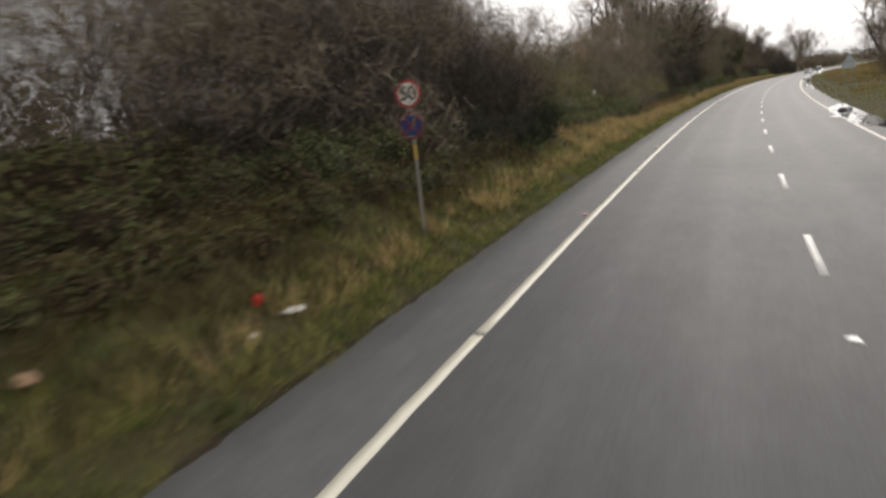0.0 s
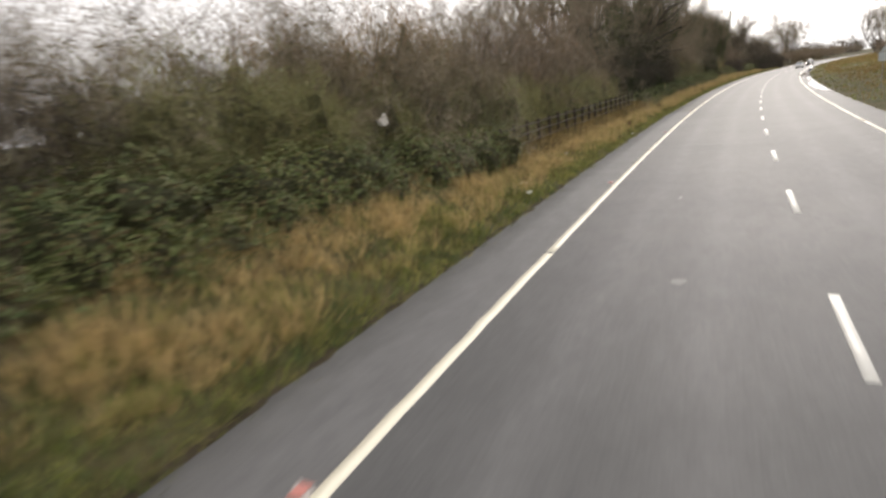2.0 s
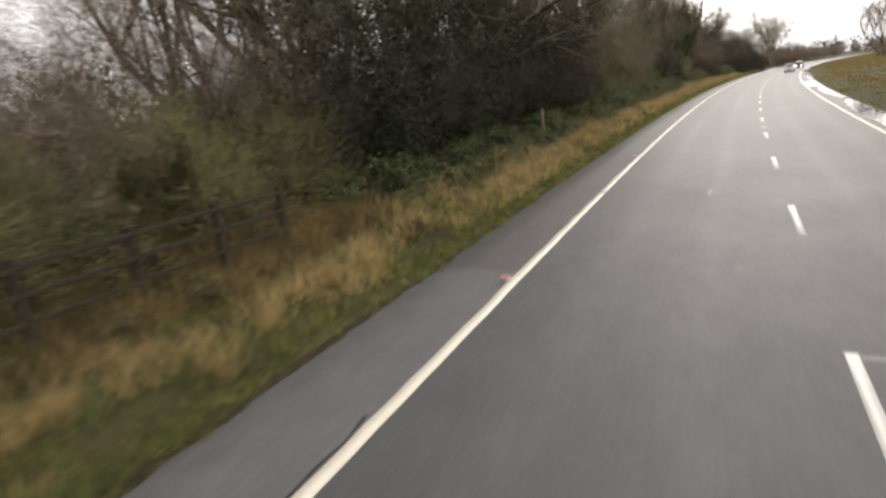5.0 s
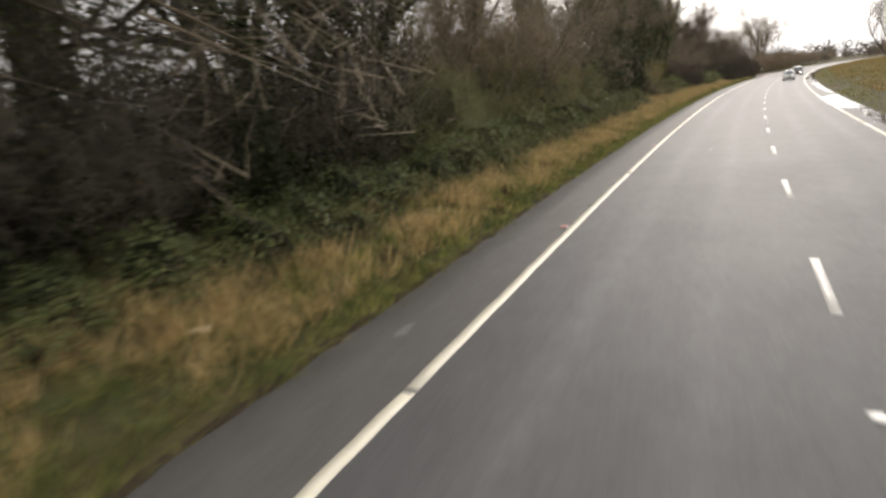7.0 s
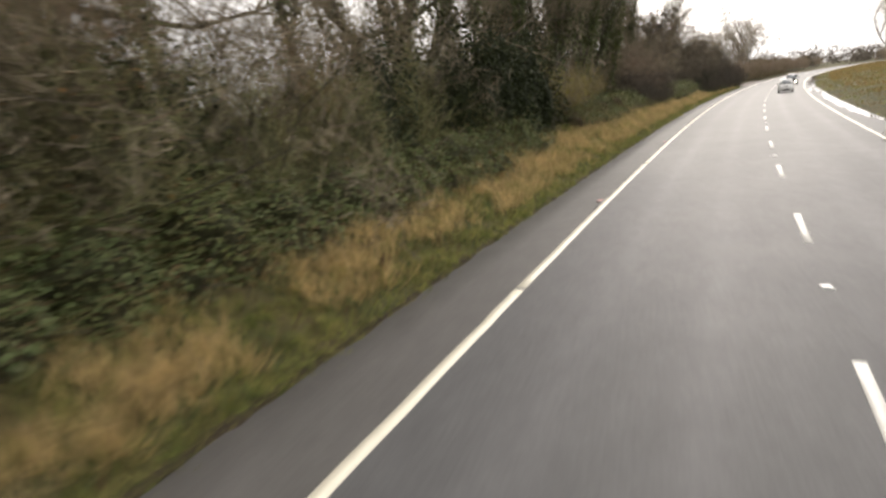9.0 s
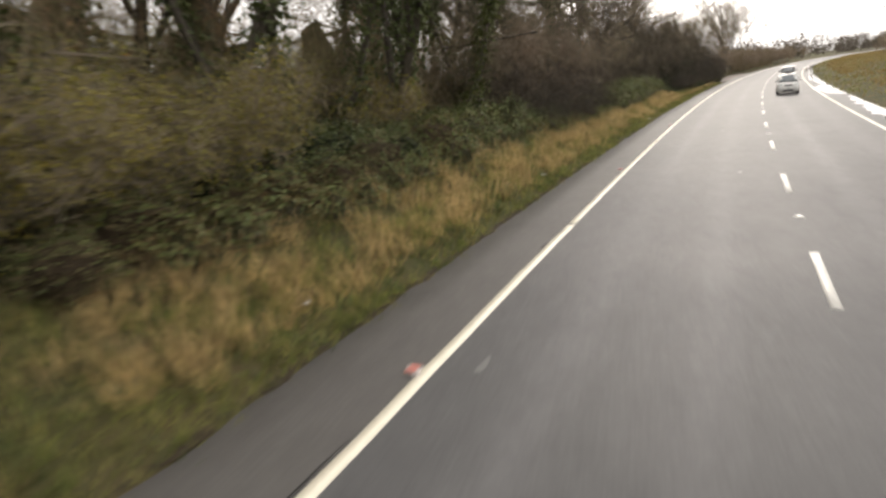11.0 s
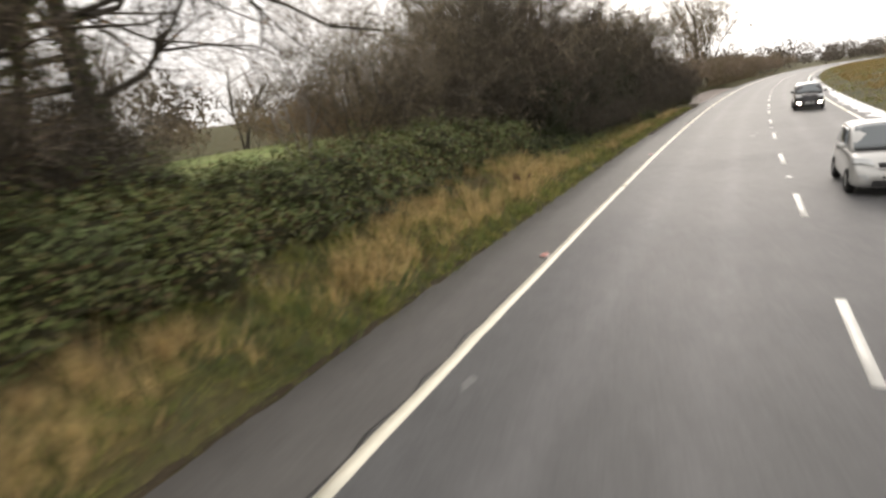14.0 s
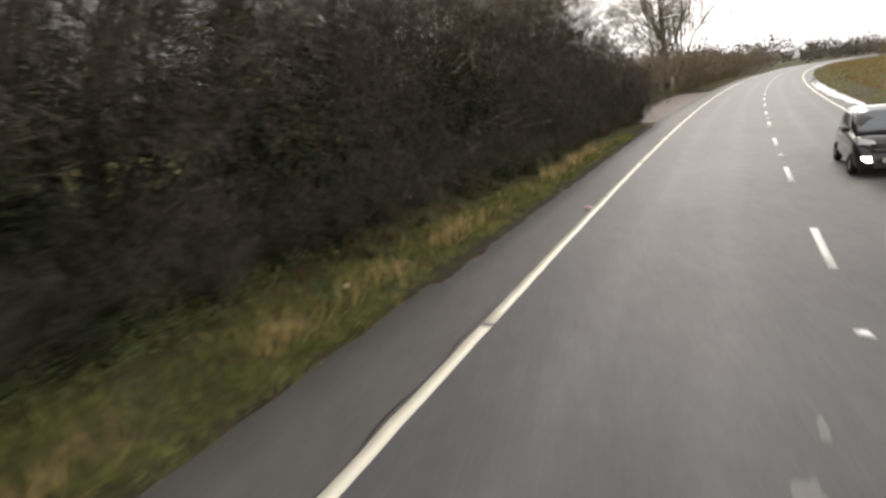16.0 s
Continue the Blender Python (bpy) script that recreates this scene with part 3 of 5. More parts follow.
def oak(seed, label, height, limbs):
    """A broad oak: two leaning trunks and long level limbs with fine end twigs."""
    rng = np.random.default_rng(seed)
    thick, thin, tips = [], [], []
    for lean in (-0.16, 0.2):
        p, d = np.array([0, lean * 4, -0.2]), unit(np.array([0.05, lean, 1.0]))
        pts = [p]
        for i in range(6):
            d = unit(d + rng.normal(0, 0.10, 3) + np.array([0, 0, 0.06]))
            q = pts[-1] + d * height / 6
            thick.append((*pts[-1], *q, 0.27 - 0.035 * i, 0.27 - 0.035 * (i + 1)))
            pts.append(q)
        for k in range(limbs):
            f = rng.uniform(1.2, 4.0)
            i = min(5, int(f))
            q = pts[i] + (pts[i + 1] - pts[i]) * (f - i)
            a = rng.uniform(0, 6.283)
            nd = unit(np.array([math.cos(a), math.sin(a), rng.uniform(-0.05, 0.35)]))
            grow(rng, thick, thin, tips, q, nd, height * rng.uniform(0.32, 0.52) * (1.15 - 0.07 * f), 0.085, 0, [(8, 0.46, 0.55), (5, 0.5, 0.6), (4, 0.5, 0.6)], 0.03, 0.24)
    tips = np.array(tips)
    pieces = [("trunk", mesh_np("trunk", *tubes(thick), M_BARK)), ("twig_work", mesh_np("twig_work", *spikes(thin), M_DARKTWIG)), ("crown", sprays(rng, tips, 4, 0.5, 0.013, M_DARKTWIG)),
              ("withered_foliage", leafy(rng, tips[rng.random(len(tips)) < 0.22], 1, 0.12, 0.09, M_RUSSET))]
    big = np.array([t for t in thick if t[6] > 0.09])
    i = rng.choice(len(big), 2600)
    f = rng.random((2600, 1))
    a = rng.normal(0, 1, (2600, 3))
    a /= np.linalg.norm(a, axis=1, keepdims=True)
    c = big[i, 0:3] * (1 - f) + big[i, 3:6] * f + a * (big[i, 6:7] + rng.uniform(0.0, 0.3, (2600, 1)))
    pieces.append(("ivy", mesh_np("ivy", *blades(rng, c, a, 0.15, 0.12, 0.5), M_IVY)))
    return thing("oak_tree", label, "tree", pieces)


class Kind:
    """One build of a plant and its copies."""

    def __init__(self, make, group):
        self.make, self.group, self.first = make, group, None

    def stand(self, s, lat, size=1.0, turn=None, z=None):
        m = at(s, lat, (ground_z(s, lat) if z is None else z) - 0.05, random.uniform(0, 360) if turn is None else turn, size)
        if self.first is None:
            self.first = self.make()
            tagged(self.first, group=self.group)
            self.first.matrix_basis = m
            return self.first
        return copy_thing(self.first, m)


random.seed(11)
THORN = [Kind(lambda k=k: thorn(20 + k, "tall grey-brown leafless thorn bush on the bank", M_TWIG, M_DEADLEAF, 0.9, 0.075, 8, 3.9), "leafless thicket") for k in range(3)]
REDTHORN = [Kind(lambda k=k: thorn(40 + k, "reddish-brown leafless bush with few withered leaves", M_TWIGRED, M_RUSSET, 0.5, 0.075, 9, 3.7), "leafless thicket") for k in range(2)]
# Thorn again with bark-dark twigs: the thicket's shade put into their colour.
DARKTHORN = [Kind(lambda k=k: thorn(50 + k, "leafless bush with twigs coloured dark for the thicket's shade", M_BARK, M_DEADLEAF, 0.7, 0.08, 9, 3.9), "leafless thicket") for k in range(2)]
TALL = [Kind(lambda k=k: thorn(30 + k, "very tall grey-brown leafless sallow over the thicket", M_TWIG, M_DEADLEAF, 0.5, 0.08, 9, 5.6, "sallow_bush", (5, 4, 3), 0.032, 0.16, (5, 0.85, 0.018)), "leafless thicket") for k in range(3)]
# Darker copy of the tall sallow; its twig colour holds the shade.
TALLDARK = [Kind(lambda k=k: thorn(33 + k, "very tall sallow coloured dark brown for the thicket's shade", M_DARKTWIG, M_OLIVE, 0.45, 0.08, 9, 5.6, "sallow_bush", (5, 4, 3), 0.032, 0.16, (6, 0.85, 0.019)), "leafless thicket") for k in range(2)]
TALLRED = Kind(lambda: thorn(36, "very tall russet sallow keeping some withered leaves", M_TWIGRED, M_RUSSET, 0.8, 0.085, 9, 5.4, "sallow_bush", (5, 4, 3), 0.032, 0.16, (5, 0.85, 0.018)), "leafless thicket")
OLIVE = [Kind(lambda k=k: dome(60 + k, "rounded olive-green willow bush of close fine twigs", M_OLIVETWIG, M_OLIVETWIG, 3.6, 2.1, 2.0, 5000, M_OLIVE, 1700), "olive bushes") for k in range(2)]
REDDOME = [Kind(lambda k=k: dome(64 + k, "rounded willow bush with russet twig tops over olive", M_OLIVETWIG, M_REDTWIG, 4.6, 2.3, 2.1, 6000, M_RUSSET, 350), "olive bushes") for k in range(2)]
ORANGE = Kind(lambda: thorn(74, "orange-brown bush with withered leaves above the brambles", M_TWIG, M_RUSSET, 1.1, 0.085, 9, 2.4, "hazel_bush", many=5), "yellowing bushes")
YELLOW = Kind(lambda: thorn(70, "yellowing half-bare bush among green brambles", M_TWIG, M_YELLOW, 1.1, 0.08, 9, 2.2, "hazel_bush", many=8), "yellowing bushes")
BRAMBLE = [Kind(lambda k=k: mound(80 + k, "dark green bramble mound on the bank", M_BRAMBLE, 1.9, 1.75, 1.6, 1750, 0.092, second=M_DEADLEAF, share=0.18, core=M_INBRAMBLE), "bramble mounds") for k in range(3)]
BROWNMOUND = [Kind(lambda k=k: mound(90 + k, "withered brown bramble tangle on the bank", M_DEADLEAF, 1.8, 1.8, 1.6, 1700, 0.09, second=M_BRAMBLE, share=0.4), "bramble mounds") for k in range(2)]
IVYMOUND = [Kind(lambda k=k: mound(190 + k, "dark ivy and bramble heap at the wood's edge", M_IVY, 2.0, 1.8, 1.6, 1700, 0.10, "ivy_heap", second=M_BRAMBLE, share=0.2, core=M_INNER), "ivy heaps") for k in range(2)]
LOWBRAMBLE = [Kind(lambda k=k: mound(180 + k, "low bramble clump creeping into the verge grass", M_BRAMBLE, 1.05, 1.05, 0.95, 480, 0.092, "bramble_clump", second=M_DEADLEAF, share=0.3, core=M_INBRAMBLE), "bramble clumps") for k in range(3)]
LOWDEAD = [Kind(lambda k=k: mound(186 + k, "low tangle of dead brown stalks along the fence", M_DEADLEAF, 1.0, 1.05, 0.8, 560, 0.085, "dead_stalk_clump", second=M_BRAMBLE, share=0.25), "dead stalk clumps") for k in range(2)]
# Added evergreen filler: near-black leaves block sky and stand for the thicket's shade.
SHADEHOLLY = Kind(lambda: mound(105, "near-black evergreen bush added as shade deep in the thicket", M_DARKLEAF, 5.6, 2.3, 2.1, 1000, 0.23, "holly_bush", core=M_INNER), "evergreen bushes")
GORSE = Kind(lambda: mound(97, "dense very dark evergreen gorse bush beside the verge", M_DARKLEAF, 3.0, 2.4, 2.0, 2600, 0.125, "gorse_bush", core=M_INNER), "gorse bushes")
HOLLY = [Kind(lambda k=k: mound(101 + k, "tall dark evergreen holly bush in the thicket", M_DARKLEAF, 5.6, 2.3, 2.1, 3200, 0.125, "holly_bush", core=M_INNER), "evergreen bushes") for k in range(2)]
IVYTREE = [Kind(lambda k=k: tree(110 + k, "ivy-clad bare tree behind the bramble bank", 14, M_BARK, 3000, 0.22, 1 + k % 2, M_TWIG, 0.12, "ivy_clad_tree", fine=(4, 0.9, 0.018), up=0.26, spread=0.45, low=0.5), "ivy-clad trees") for k in range(3)]
BARE = [Kind(lambda k=k: tree(120 + k, "bare winter tree standing over the hedge", 13, M_BARK, 0, 0.17, 2 + k % 2, M_TWIG, 0.34, fine=(5, 0.8, 0.016), spread=0.75, up=0.2), "bare trees") for k in range(3)]
PALETREE = [Kind(lambda k=k: tree(130 + k, "pale grey leafless young tree behind the thicket", 10, M_PALE, 0, 0.09, 4, M_PALE, 0.25, "young_tree", (6, 4, 4), fine=(7, 0.7, 0.015)), "pale young trees") for k in range(2)]
OAK = Kind(lambda: oak(140, "broad bare oak with long level branches by the field", 10.5, 13), "oak trees")
FANTREE = [Kind(lambda k=k: tree(160 + k, "broad many-stemmed bare tree standing over the hedge", 20, M_BARK, 0, 0.19, 4, M_TWIG, 0.5, "bare_tree", (6, 5, 4), spread=0.6, fine=(7, 1.2, 0.03)), "bare trees") for k in range(2)]
FARHEDGE = [Kind(lambda k=k: thorn(150 + k, "distant brown leafless hedge bush by the road", M_TWIGRED, M_THICKET, 1.1, 0.30, 5, 3.6, "hedge_bush", (4, 3, 2), 0.035, fine=(4, 1.1, 0.06)), "distant hedge bushes") for k in range(2)]


def row(kinds, s0, s1, gap, lat, wob, size, vary=0.15):
    """Plants in an uneven row along the road."""
    random.seed(int(s0 * 7 + s1 * 13 - lat * 31))
    s = s0 + random.uniform(0, gap * 0.5)
    while s < s1:
        random.choice(kinds).stand(s, lat + random.uniform(-wob, wob), size * random.uniform(1 - vary, 1 + vary))
        s += gap * random.uniform(0.75, 1.25)


# 0 to 33 m: tall grey thicket above withered brambles, then black gorse
row(LOWDEAD + LOWBRAMBLE[:1], -4, 26, 1.1, -10.1, 0.35, 0.9)
row(BROWNMOUND + BROWNMOUND + BRAMBLE[:1], -4, 20, 1.7, -11.5, 0.4, 0.9)
row(IVYMOUND + DARKTHORN, 19, 26, 1.6, -11.4, 0.4, 0.8)
row(DARKTHORN, 18, 33, 2.0, -12.4, 0.4, 0.9)
row(DARKTHORN, 17, 26, 1.5, -10.3, 0.3, 0.42)
row(LOWDEAD + BROWNMOUND[:1], -2, 20, 1.1, -10.1, 0.3, 0.62)
row(DARKTHORN + THORN[:1], -4, 33, 1.9, -13.4, 0.7, 1.05)
row(TALLDARK + TALL[:1], 10.5, 28, 2.4, -15.8, 0.7, 1.05)
row(TALL, -4, 10, 2.2, -15.6, 0.7, 0.75)
row(BROWNMOUND, -4, 10, 1.8, -13.0, 0.3, 1.3)
row(THORN, 26, 34, 2.6, -15.8, 0.7, 1.05)
# Filler rows behind, added to close sky gaps and darken the base.
row([SHADEHOLLY], -2, 11, 2.6, -15.0, 0.5, 0.62)
row([SHADEHOLLY], 11, 27, 2.6, -15.0, 0.5, 0.95)
row([SHADEHOLLY], 27, 34, 2.6, -14.8, 0.5, 0.72)
row([SHADEHOLLY], -6, 12, 1.9, -17.6, 0.4, 0.6)
row([SHADEHOLLY], 12, 34, 1.9, -17.6, 0.4, 1.0)
row(BROWNMOUND, -6, 64, 2.6, -18.5, 0.5, 1.5)
row(PALETREE, 0, 34, 4.0, -19.5, 1.5, 0.9)
for gs, gl, gk in ((22.0, -11.2, 0.7), (24.2, -10.4, 0.85), (26.4, -10.1, 0.88), (28.6, -10.25, 0.85), (31.4, -10.9, 0.85), (34.4, -11.4, 0.8), (37.0, -11.8, 0.75)):
    GORSE.stand(gs, gl, gk)
# 33 to 62 m: olive bushes over brambles
row(LOWBRAMBLE, 33, 50, 1.4, -10.4, 0.2, 1.0)
row(BRAMBLE + BROWNMOUND[:1], 37, 58, 2.1, -11.7, 0.5, 1.0)
row(OLIVE + THORN, 33, 42, 2.0, -14.0, 0.6, 1.05)
row(OLIVE + THORN[:2], 43.5, 62, 2.0, -13.6, 0.5, 1.0)
for bs, bl, bk in ((48.6, -10.9, 0.95), (50.4, -10.7, 1.05), (52.3, -10.5, 1.1), (54.2, -10.6, 1.1), (55.9, -10.9, 0.9)):
    BRAMBLE[int(bs) % 3].stand(bs, bl, bk)
for i, (ds, dl, dk) in enumerate(((46.4, -16.0, 1.1), (49.4, -16.2, 1.25), (52.6, -16.0, 1.2), (55.8, -15.8, 1.3), (58.6, -16.0, 1.35), (62.0, -16.2, 1.15))):
    REDDOME[i % 2].stand(ds, dl, dk)
row(THORN[1:], 35, 45, 2.7, -17.0, 0.8, 0.92)
row(THORN[1:], 46, 64, 2.6, -17.6, 0.8, 1.12)
row(PALETREE, 34, 66, 4.0, -20.5, 1.8, 0.78)
row([SHADEHOLLY], 34, 98, 1.9, -18.6, 0.4, 0.68)
# 58 to 94 m: behind the fence
row(LOWDEAD, 51, 93, 1.3, -11.45, 0.2, 1.1)
row(LOWDEAD, 52, 93, 1.5, -9.95, 0.15, 0.68)
row(BROWNMOUND, 55, 94, 2.2, -12.6, 0.3, 0.85)
row(OLIVE + OLIVE + THORN[:1] + REDTHORN[:1], 60, 95, 2.1, -13.9, 0.5, 1.05)
row([TALLRED] + TALL[:1] + REDDOME[:1], 63, 80, 2.2, -16.6, 0.8, 1.08)
row([TALLRED] + TALL[:2], 79, 98, 2.6, -16.8, 0.8, 0.86)
row(PALETREE, 66, 92, 4.0, -20.5, 1.0, 0.85)
row(BARE, 94, 108, 5.5, -21, 1.0, 1.25)
GORSE.stand(79.5, -13.7, 0.95)
GORSE.stand(82.6, -13.5, 1.05)
# 92 to 133 m: dark overgrown wood edge
row(LOWBRAMBLE, 93, 134, 1.4, -10.3, 0.2, 0.95)
row(IVYMOUND, 92, 134, 1.9, -11.1, 0.4, 1.0)
for bs, bl, bk in ((106.4, -10.2, 0.75), (107.6, -10.0, 0.7), (109.0, -10.1, 0.8), (110.8, -10.2, 0.75)):
    IVYMOUND[int(bs) % 2].stand(bs, bl, bk)
row(BRAMBLE, 128, 134, 1.7, -10.7, 0.2, 0.9)
row(HOLLY + DARKTHORN, 94, 127, 2.2, -13.0, 0.5, 1.05)
row([SHADEHOLLY] + DARKTHORN[:1], 92, 129, 2.6, -15.0, 0.5, 1.2)
row(IVYTREE, 96, 136, 4.2, -16.0, 1.2, 1.1)
row(BARE, 98, 129, 4.5, -19.5, 1.0, 1.45)
BARE[1].stand(136.6, -18.5, 0.95)
for i, (ds, dl, dk) in enumerate(((139.4, -14.4, 0.95), (142.4, -15.0, 1.45), (146.0, -14.8, 1.4), (149.6, -14.8, 1.3), (153.6, -14.6, 1.2), (158.0, -14.6, 1.05))):
    (REDDOME if i % 2 else OLIVE)[i // 2 % 2].stand(ds, dl, dk)
for i, (ts, tl, tk) in enumerate(((129.2, -15.4, 1.1), (131.4, -15.2, 1.0), (133.4, -15.8, 0.85), (140.4, -16.4, 1.0))):
    TALL[i % 3].stand(ts, tl, tk)
row(THORN + REDTHORN, 126, 142, 2.2, -19.0, 0.6, 0.72)
row([SHADEHOLLY], 126, 140, 3.0, -17.4, 0.5, 0.62)
IVYTREE[1].stand(130.4, -15.4, 1.0)
row(BRAMBLE, 128, 138, 1.9, -15.2, 0.4, 1.35)
row([SHADEHOLLY], 125, 143, 1.9, -20.5, 0.4, 0.72)
# 133 to 170 m: sallows and trees over green brambles
row(LOWBRAMBLE, 134, 170, 1.5, -10.4, 0.2, 1.1)
row(BRAMBLE, 131, 172, 2.0, -11.5, 0.5, 1.1)
row(BRAMBLE + IVYMOUND[:1], 131, 172, 2.6, -13.2, 0.5, 1.1)
row(OLIVE[:1] + THORN + HOLLY[:1], 134.5, 170, 2.3, -14.4, 0.6, 1.25)
row(TALL + [SHADEHOLLY], 136, 170, 2.4, -16.6, 0.8, 1.12)
row(IVYTREE + BARE, 141, 178, 5.3, -18.8, 1.0, 1.25)
# 166 to 206 m: evergreen, then ivy-clad trunks over brambles
for i, (hs, hl) in enumerate(((166.6, -13.6), (168.6, -12.9), (170.8, -12.5), (173.2, -12.8), (175.2, -12.4), (177.0, -13.6))):
    HOLLY[i % 2].stand(hs, hl, random.uniform(1.25, 1.4))
row([SHADEHOLLY], 168, 179, 1.7, -15.6, 0.4, 1.45)
for ys, yl, yk in ((178.8, -12.6, 1.0), (180.8, -12.0, 1.0), (182.6, -13.0, 1.15), (184.4, -12.2, 1.0), (186.4, -13.4, 1.1), (192.0, -14.2, 0.95)):
    YELLOW.stand(ys, yl, yk)
row(LOWBRAMBLE, 180, 204, 1.5, -10.4, 0.2, 1.1)
row(DARKTHORN + LOWDEAD[:1], 203, 221, 1.2, -10.1, 0.25, 0.5)
row(LOWBRAMBLE, 220, 236, 1.2, -10.2, 0.2, 1.15)
row(LOWBRAMBLE, 236, 247, 1.4, -10.5, 0.2, 1.1)
row(BROWNMOUND, 178, 187, 1.8, -11.0, 0.3, 0.85)
row(IVYMOUND + BROWNMOUND[:1], 185.5, 195, 1.8, -11.4, 0.3, 1.05)
row(BRAMBLE + BROWNMOUND[:1], 195, 202, 2.0, -11.3, 0.4, 1.05)
row(IVYMOUND + BRAMBLE[:1], 184, 201, 2.0, -13.2, 0.5, 1.25)
for i, (ts, tl, tk) in enumerate(((182.6, -15.4, 1.1), (185.8, -14.8, 1.15), (188.4, -14.2, 1.2), (191.0, -15.6, 1.1), (194.4, -14.2, 1.2), (197.0, -14.4, 1.1), (200.0, -14.2, 1.1), (203.4, -15.4, 1.1))):
    IVYTREE[i % 3].stand(ts, tl, tk)
row(BARE, 176, 210, 7, -20, 1.5, 1.35)
row(REDTHORN + [ORANGE] + THORN, 178, 206, 2.0, -18.4, 0.8, 0.78)
row([SHADEHOLLY], 180, 196, 2.3, -16.8, 0.5, 1.05)
row([SHADEHOLLY], 196, 206, 3.0, -16.8, 0.5, 0.85)
row(REDDOME + OLIVE, 179, 198, 2.8, -18.6, 0.5, 1.35)
row(IVYTREE, 179, 206, 4.2, -17.6, 0.6, 1.1)
# 202 to 226 m: brown twiggy thicket
row(IVYMOUND + BROWNMOUND[:1], 204, 224, 2.1, -11.3, 0.4, 0.8)
row(DARKTHORN, 203, 222, 2.0, -11.9, 0.4, 0.72)
row(REDTHORN + REDTHORN + DARKTHORN[:1], 203, 222, 2.1, -13.4, 0.6, 1.1)
row(DARKTHORN + REDTHORN[:1], 222, 229.8, 1.5, -14.6, 0.5, 1.0)
row(TALL + [TALLRED], 203, 226, 3.0, -15.4, 0.7, 0.78)
row(IVYTREE[:2] + [SHADEHOLLY], 206, 224, 5.5, -16.6, 0.8, 0.95)
row(BARE, 206, 222, 6, -20, 1.0, 1.3)
# 222 to 247 m: open brambles before a field, the oak and an orange bush
row(BRAMBLE, 219, 248, 1.9, -11.2, 0.3, 1.05)
row(BRAMBLE, 224, 231, 1.9, -13.6, 0.5, 1.2)
row(BRAMBLE, 231, 240, 1.7, -13.4, 0.3, 0.82)
row(BRAMBLE, 240, 248, 1.9, -13.6, 0.5, 1.1)
row(IVYMOUND, 222, 229, 2.2, -15.4, 0.5, 1.0)
OAK.stand(228.2, -15.9, 1.35, 0)
OAK.stand(220.5, -17.0, 1.2, 110)
IVYTREE[0].stand(224.0, -15.4, 1.1)
IVYTREE[2].stand(227.9, -15.0, 0.9)
row(DARKTHORN, 221, 230, 1.8, -15.8, 0.5, 0.85)
row([SHADEHOLLY], 221, 229.5, 2.4, -16.8, 0.4, 0.8)
row(BRAMBLE, 226, 231, 2.1, -15.8, 0.5, 1.1)
row(BRAMBLE, 231, 241, 1.9, -15.6, 0.4, 0.75)
HOLLY[0].stand(225.4, -15.0, 0.8)
ORANGE.stand(246.2, -20.4, 0.9)
ORANGE.stand(250.4, -25.6, 1.4)
ORANGE.stand(254.4, -30.6, 1.5)
PALETREE[1].stand(243.4, -20.8, 0.9)
PALETREE[0].stand(240.5, -30.0, 0.8)
PALETREE[1].stand(234.0, -34.0, 0.8)
row(REDTHORN + THORN, 246, 264, 3.0, -23.0, 1.5, 1.1)
# 239 to 302 m: tall dark thicket that comes close to the road
for i, (ts, tl, tk) in enumerate(((240.6, -15.4, 0.8), (242.6, -16.4, 1.0), (243.8, -14.8, 0.95), (246.4, -16.0, 1.05), (248.4, -13.8, 0.9))):
    TALL[i % 3].stand(ts, tl, tk)
DARKTHORN[0].stand(241.6, -14.0, 1.0)
DARKTHORN[1].stand(245.8, -13.6, 1.1)
SHADEHOLLY.stand(243.4, -15.6, 0.8)
SHADEHOLLY.stand(247.2, -14.8, 1.0)
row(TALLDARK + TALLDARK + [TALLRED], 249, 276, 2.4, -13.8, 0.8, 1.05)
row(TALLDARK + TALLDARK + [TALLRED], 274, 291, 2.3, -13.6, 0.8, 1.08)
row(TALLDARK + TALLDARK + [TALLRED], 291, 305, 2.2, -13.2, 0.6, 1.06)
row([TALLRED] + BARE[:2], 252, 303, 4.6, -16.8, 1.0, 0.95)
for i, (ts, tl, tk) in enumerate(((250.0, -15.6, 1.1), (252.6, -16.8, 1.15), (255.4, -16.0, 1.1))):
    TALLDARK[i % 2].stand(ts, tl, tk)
    SHADEHOLLY.stand(ts + 1.2, tl - 0.6, 1.3)
row([SHADEHOLLY], 249, 296, 3.0, -14.0, 0.6, 1.1)
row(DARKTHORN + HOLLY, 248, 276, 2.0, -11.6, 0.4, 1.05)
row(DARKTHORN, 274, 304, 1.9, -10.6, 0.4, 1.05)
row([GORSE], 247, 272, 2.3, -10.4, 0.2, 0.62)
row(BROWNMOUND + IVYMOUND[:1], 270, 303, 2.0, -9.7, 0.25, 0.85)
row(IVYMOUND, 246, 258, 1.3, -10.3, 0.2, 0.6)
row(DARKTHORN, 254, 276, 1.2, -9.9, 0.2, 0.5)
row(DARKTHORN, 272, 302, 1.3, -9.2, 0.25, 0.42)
row(LOWDEAD, 262, 302, 1.6, -9.3, 0.2, 0.5)
for i, (ds, dl, dk) in enumerate(((294.0, -9.2, 0.8), (297.0, -8.9, 0.85), (299.6, -9.0, 0.8), (301.4, -10.2, 1.0), (304.0, -11.6, 1.0))):
    DARKTHORN[i % 2].stand(ds, dl, dk)
for i, (bs, bl) in enumerate(((256.5, -20.0), (262.0, -18.5), (268.0, -19.0))):
    BARE[i % 3].stand(bs, bl, 1.2)
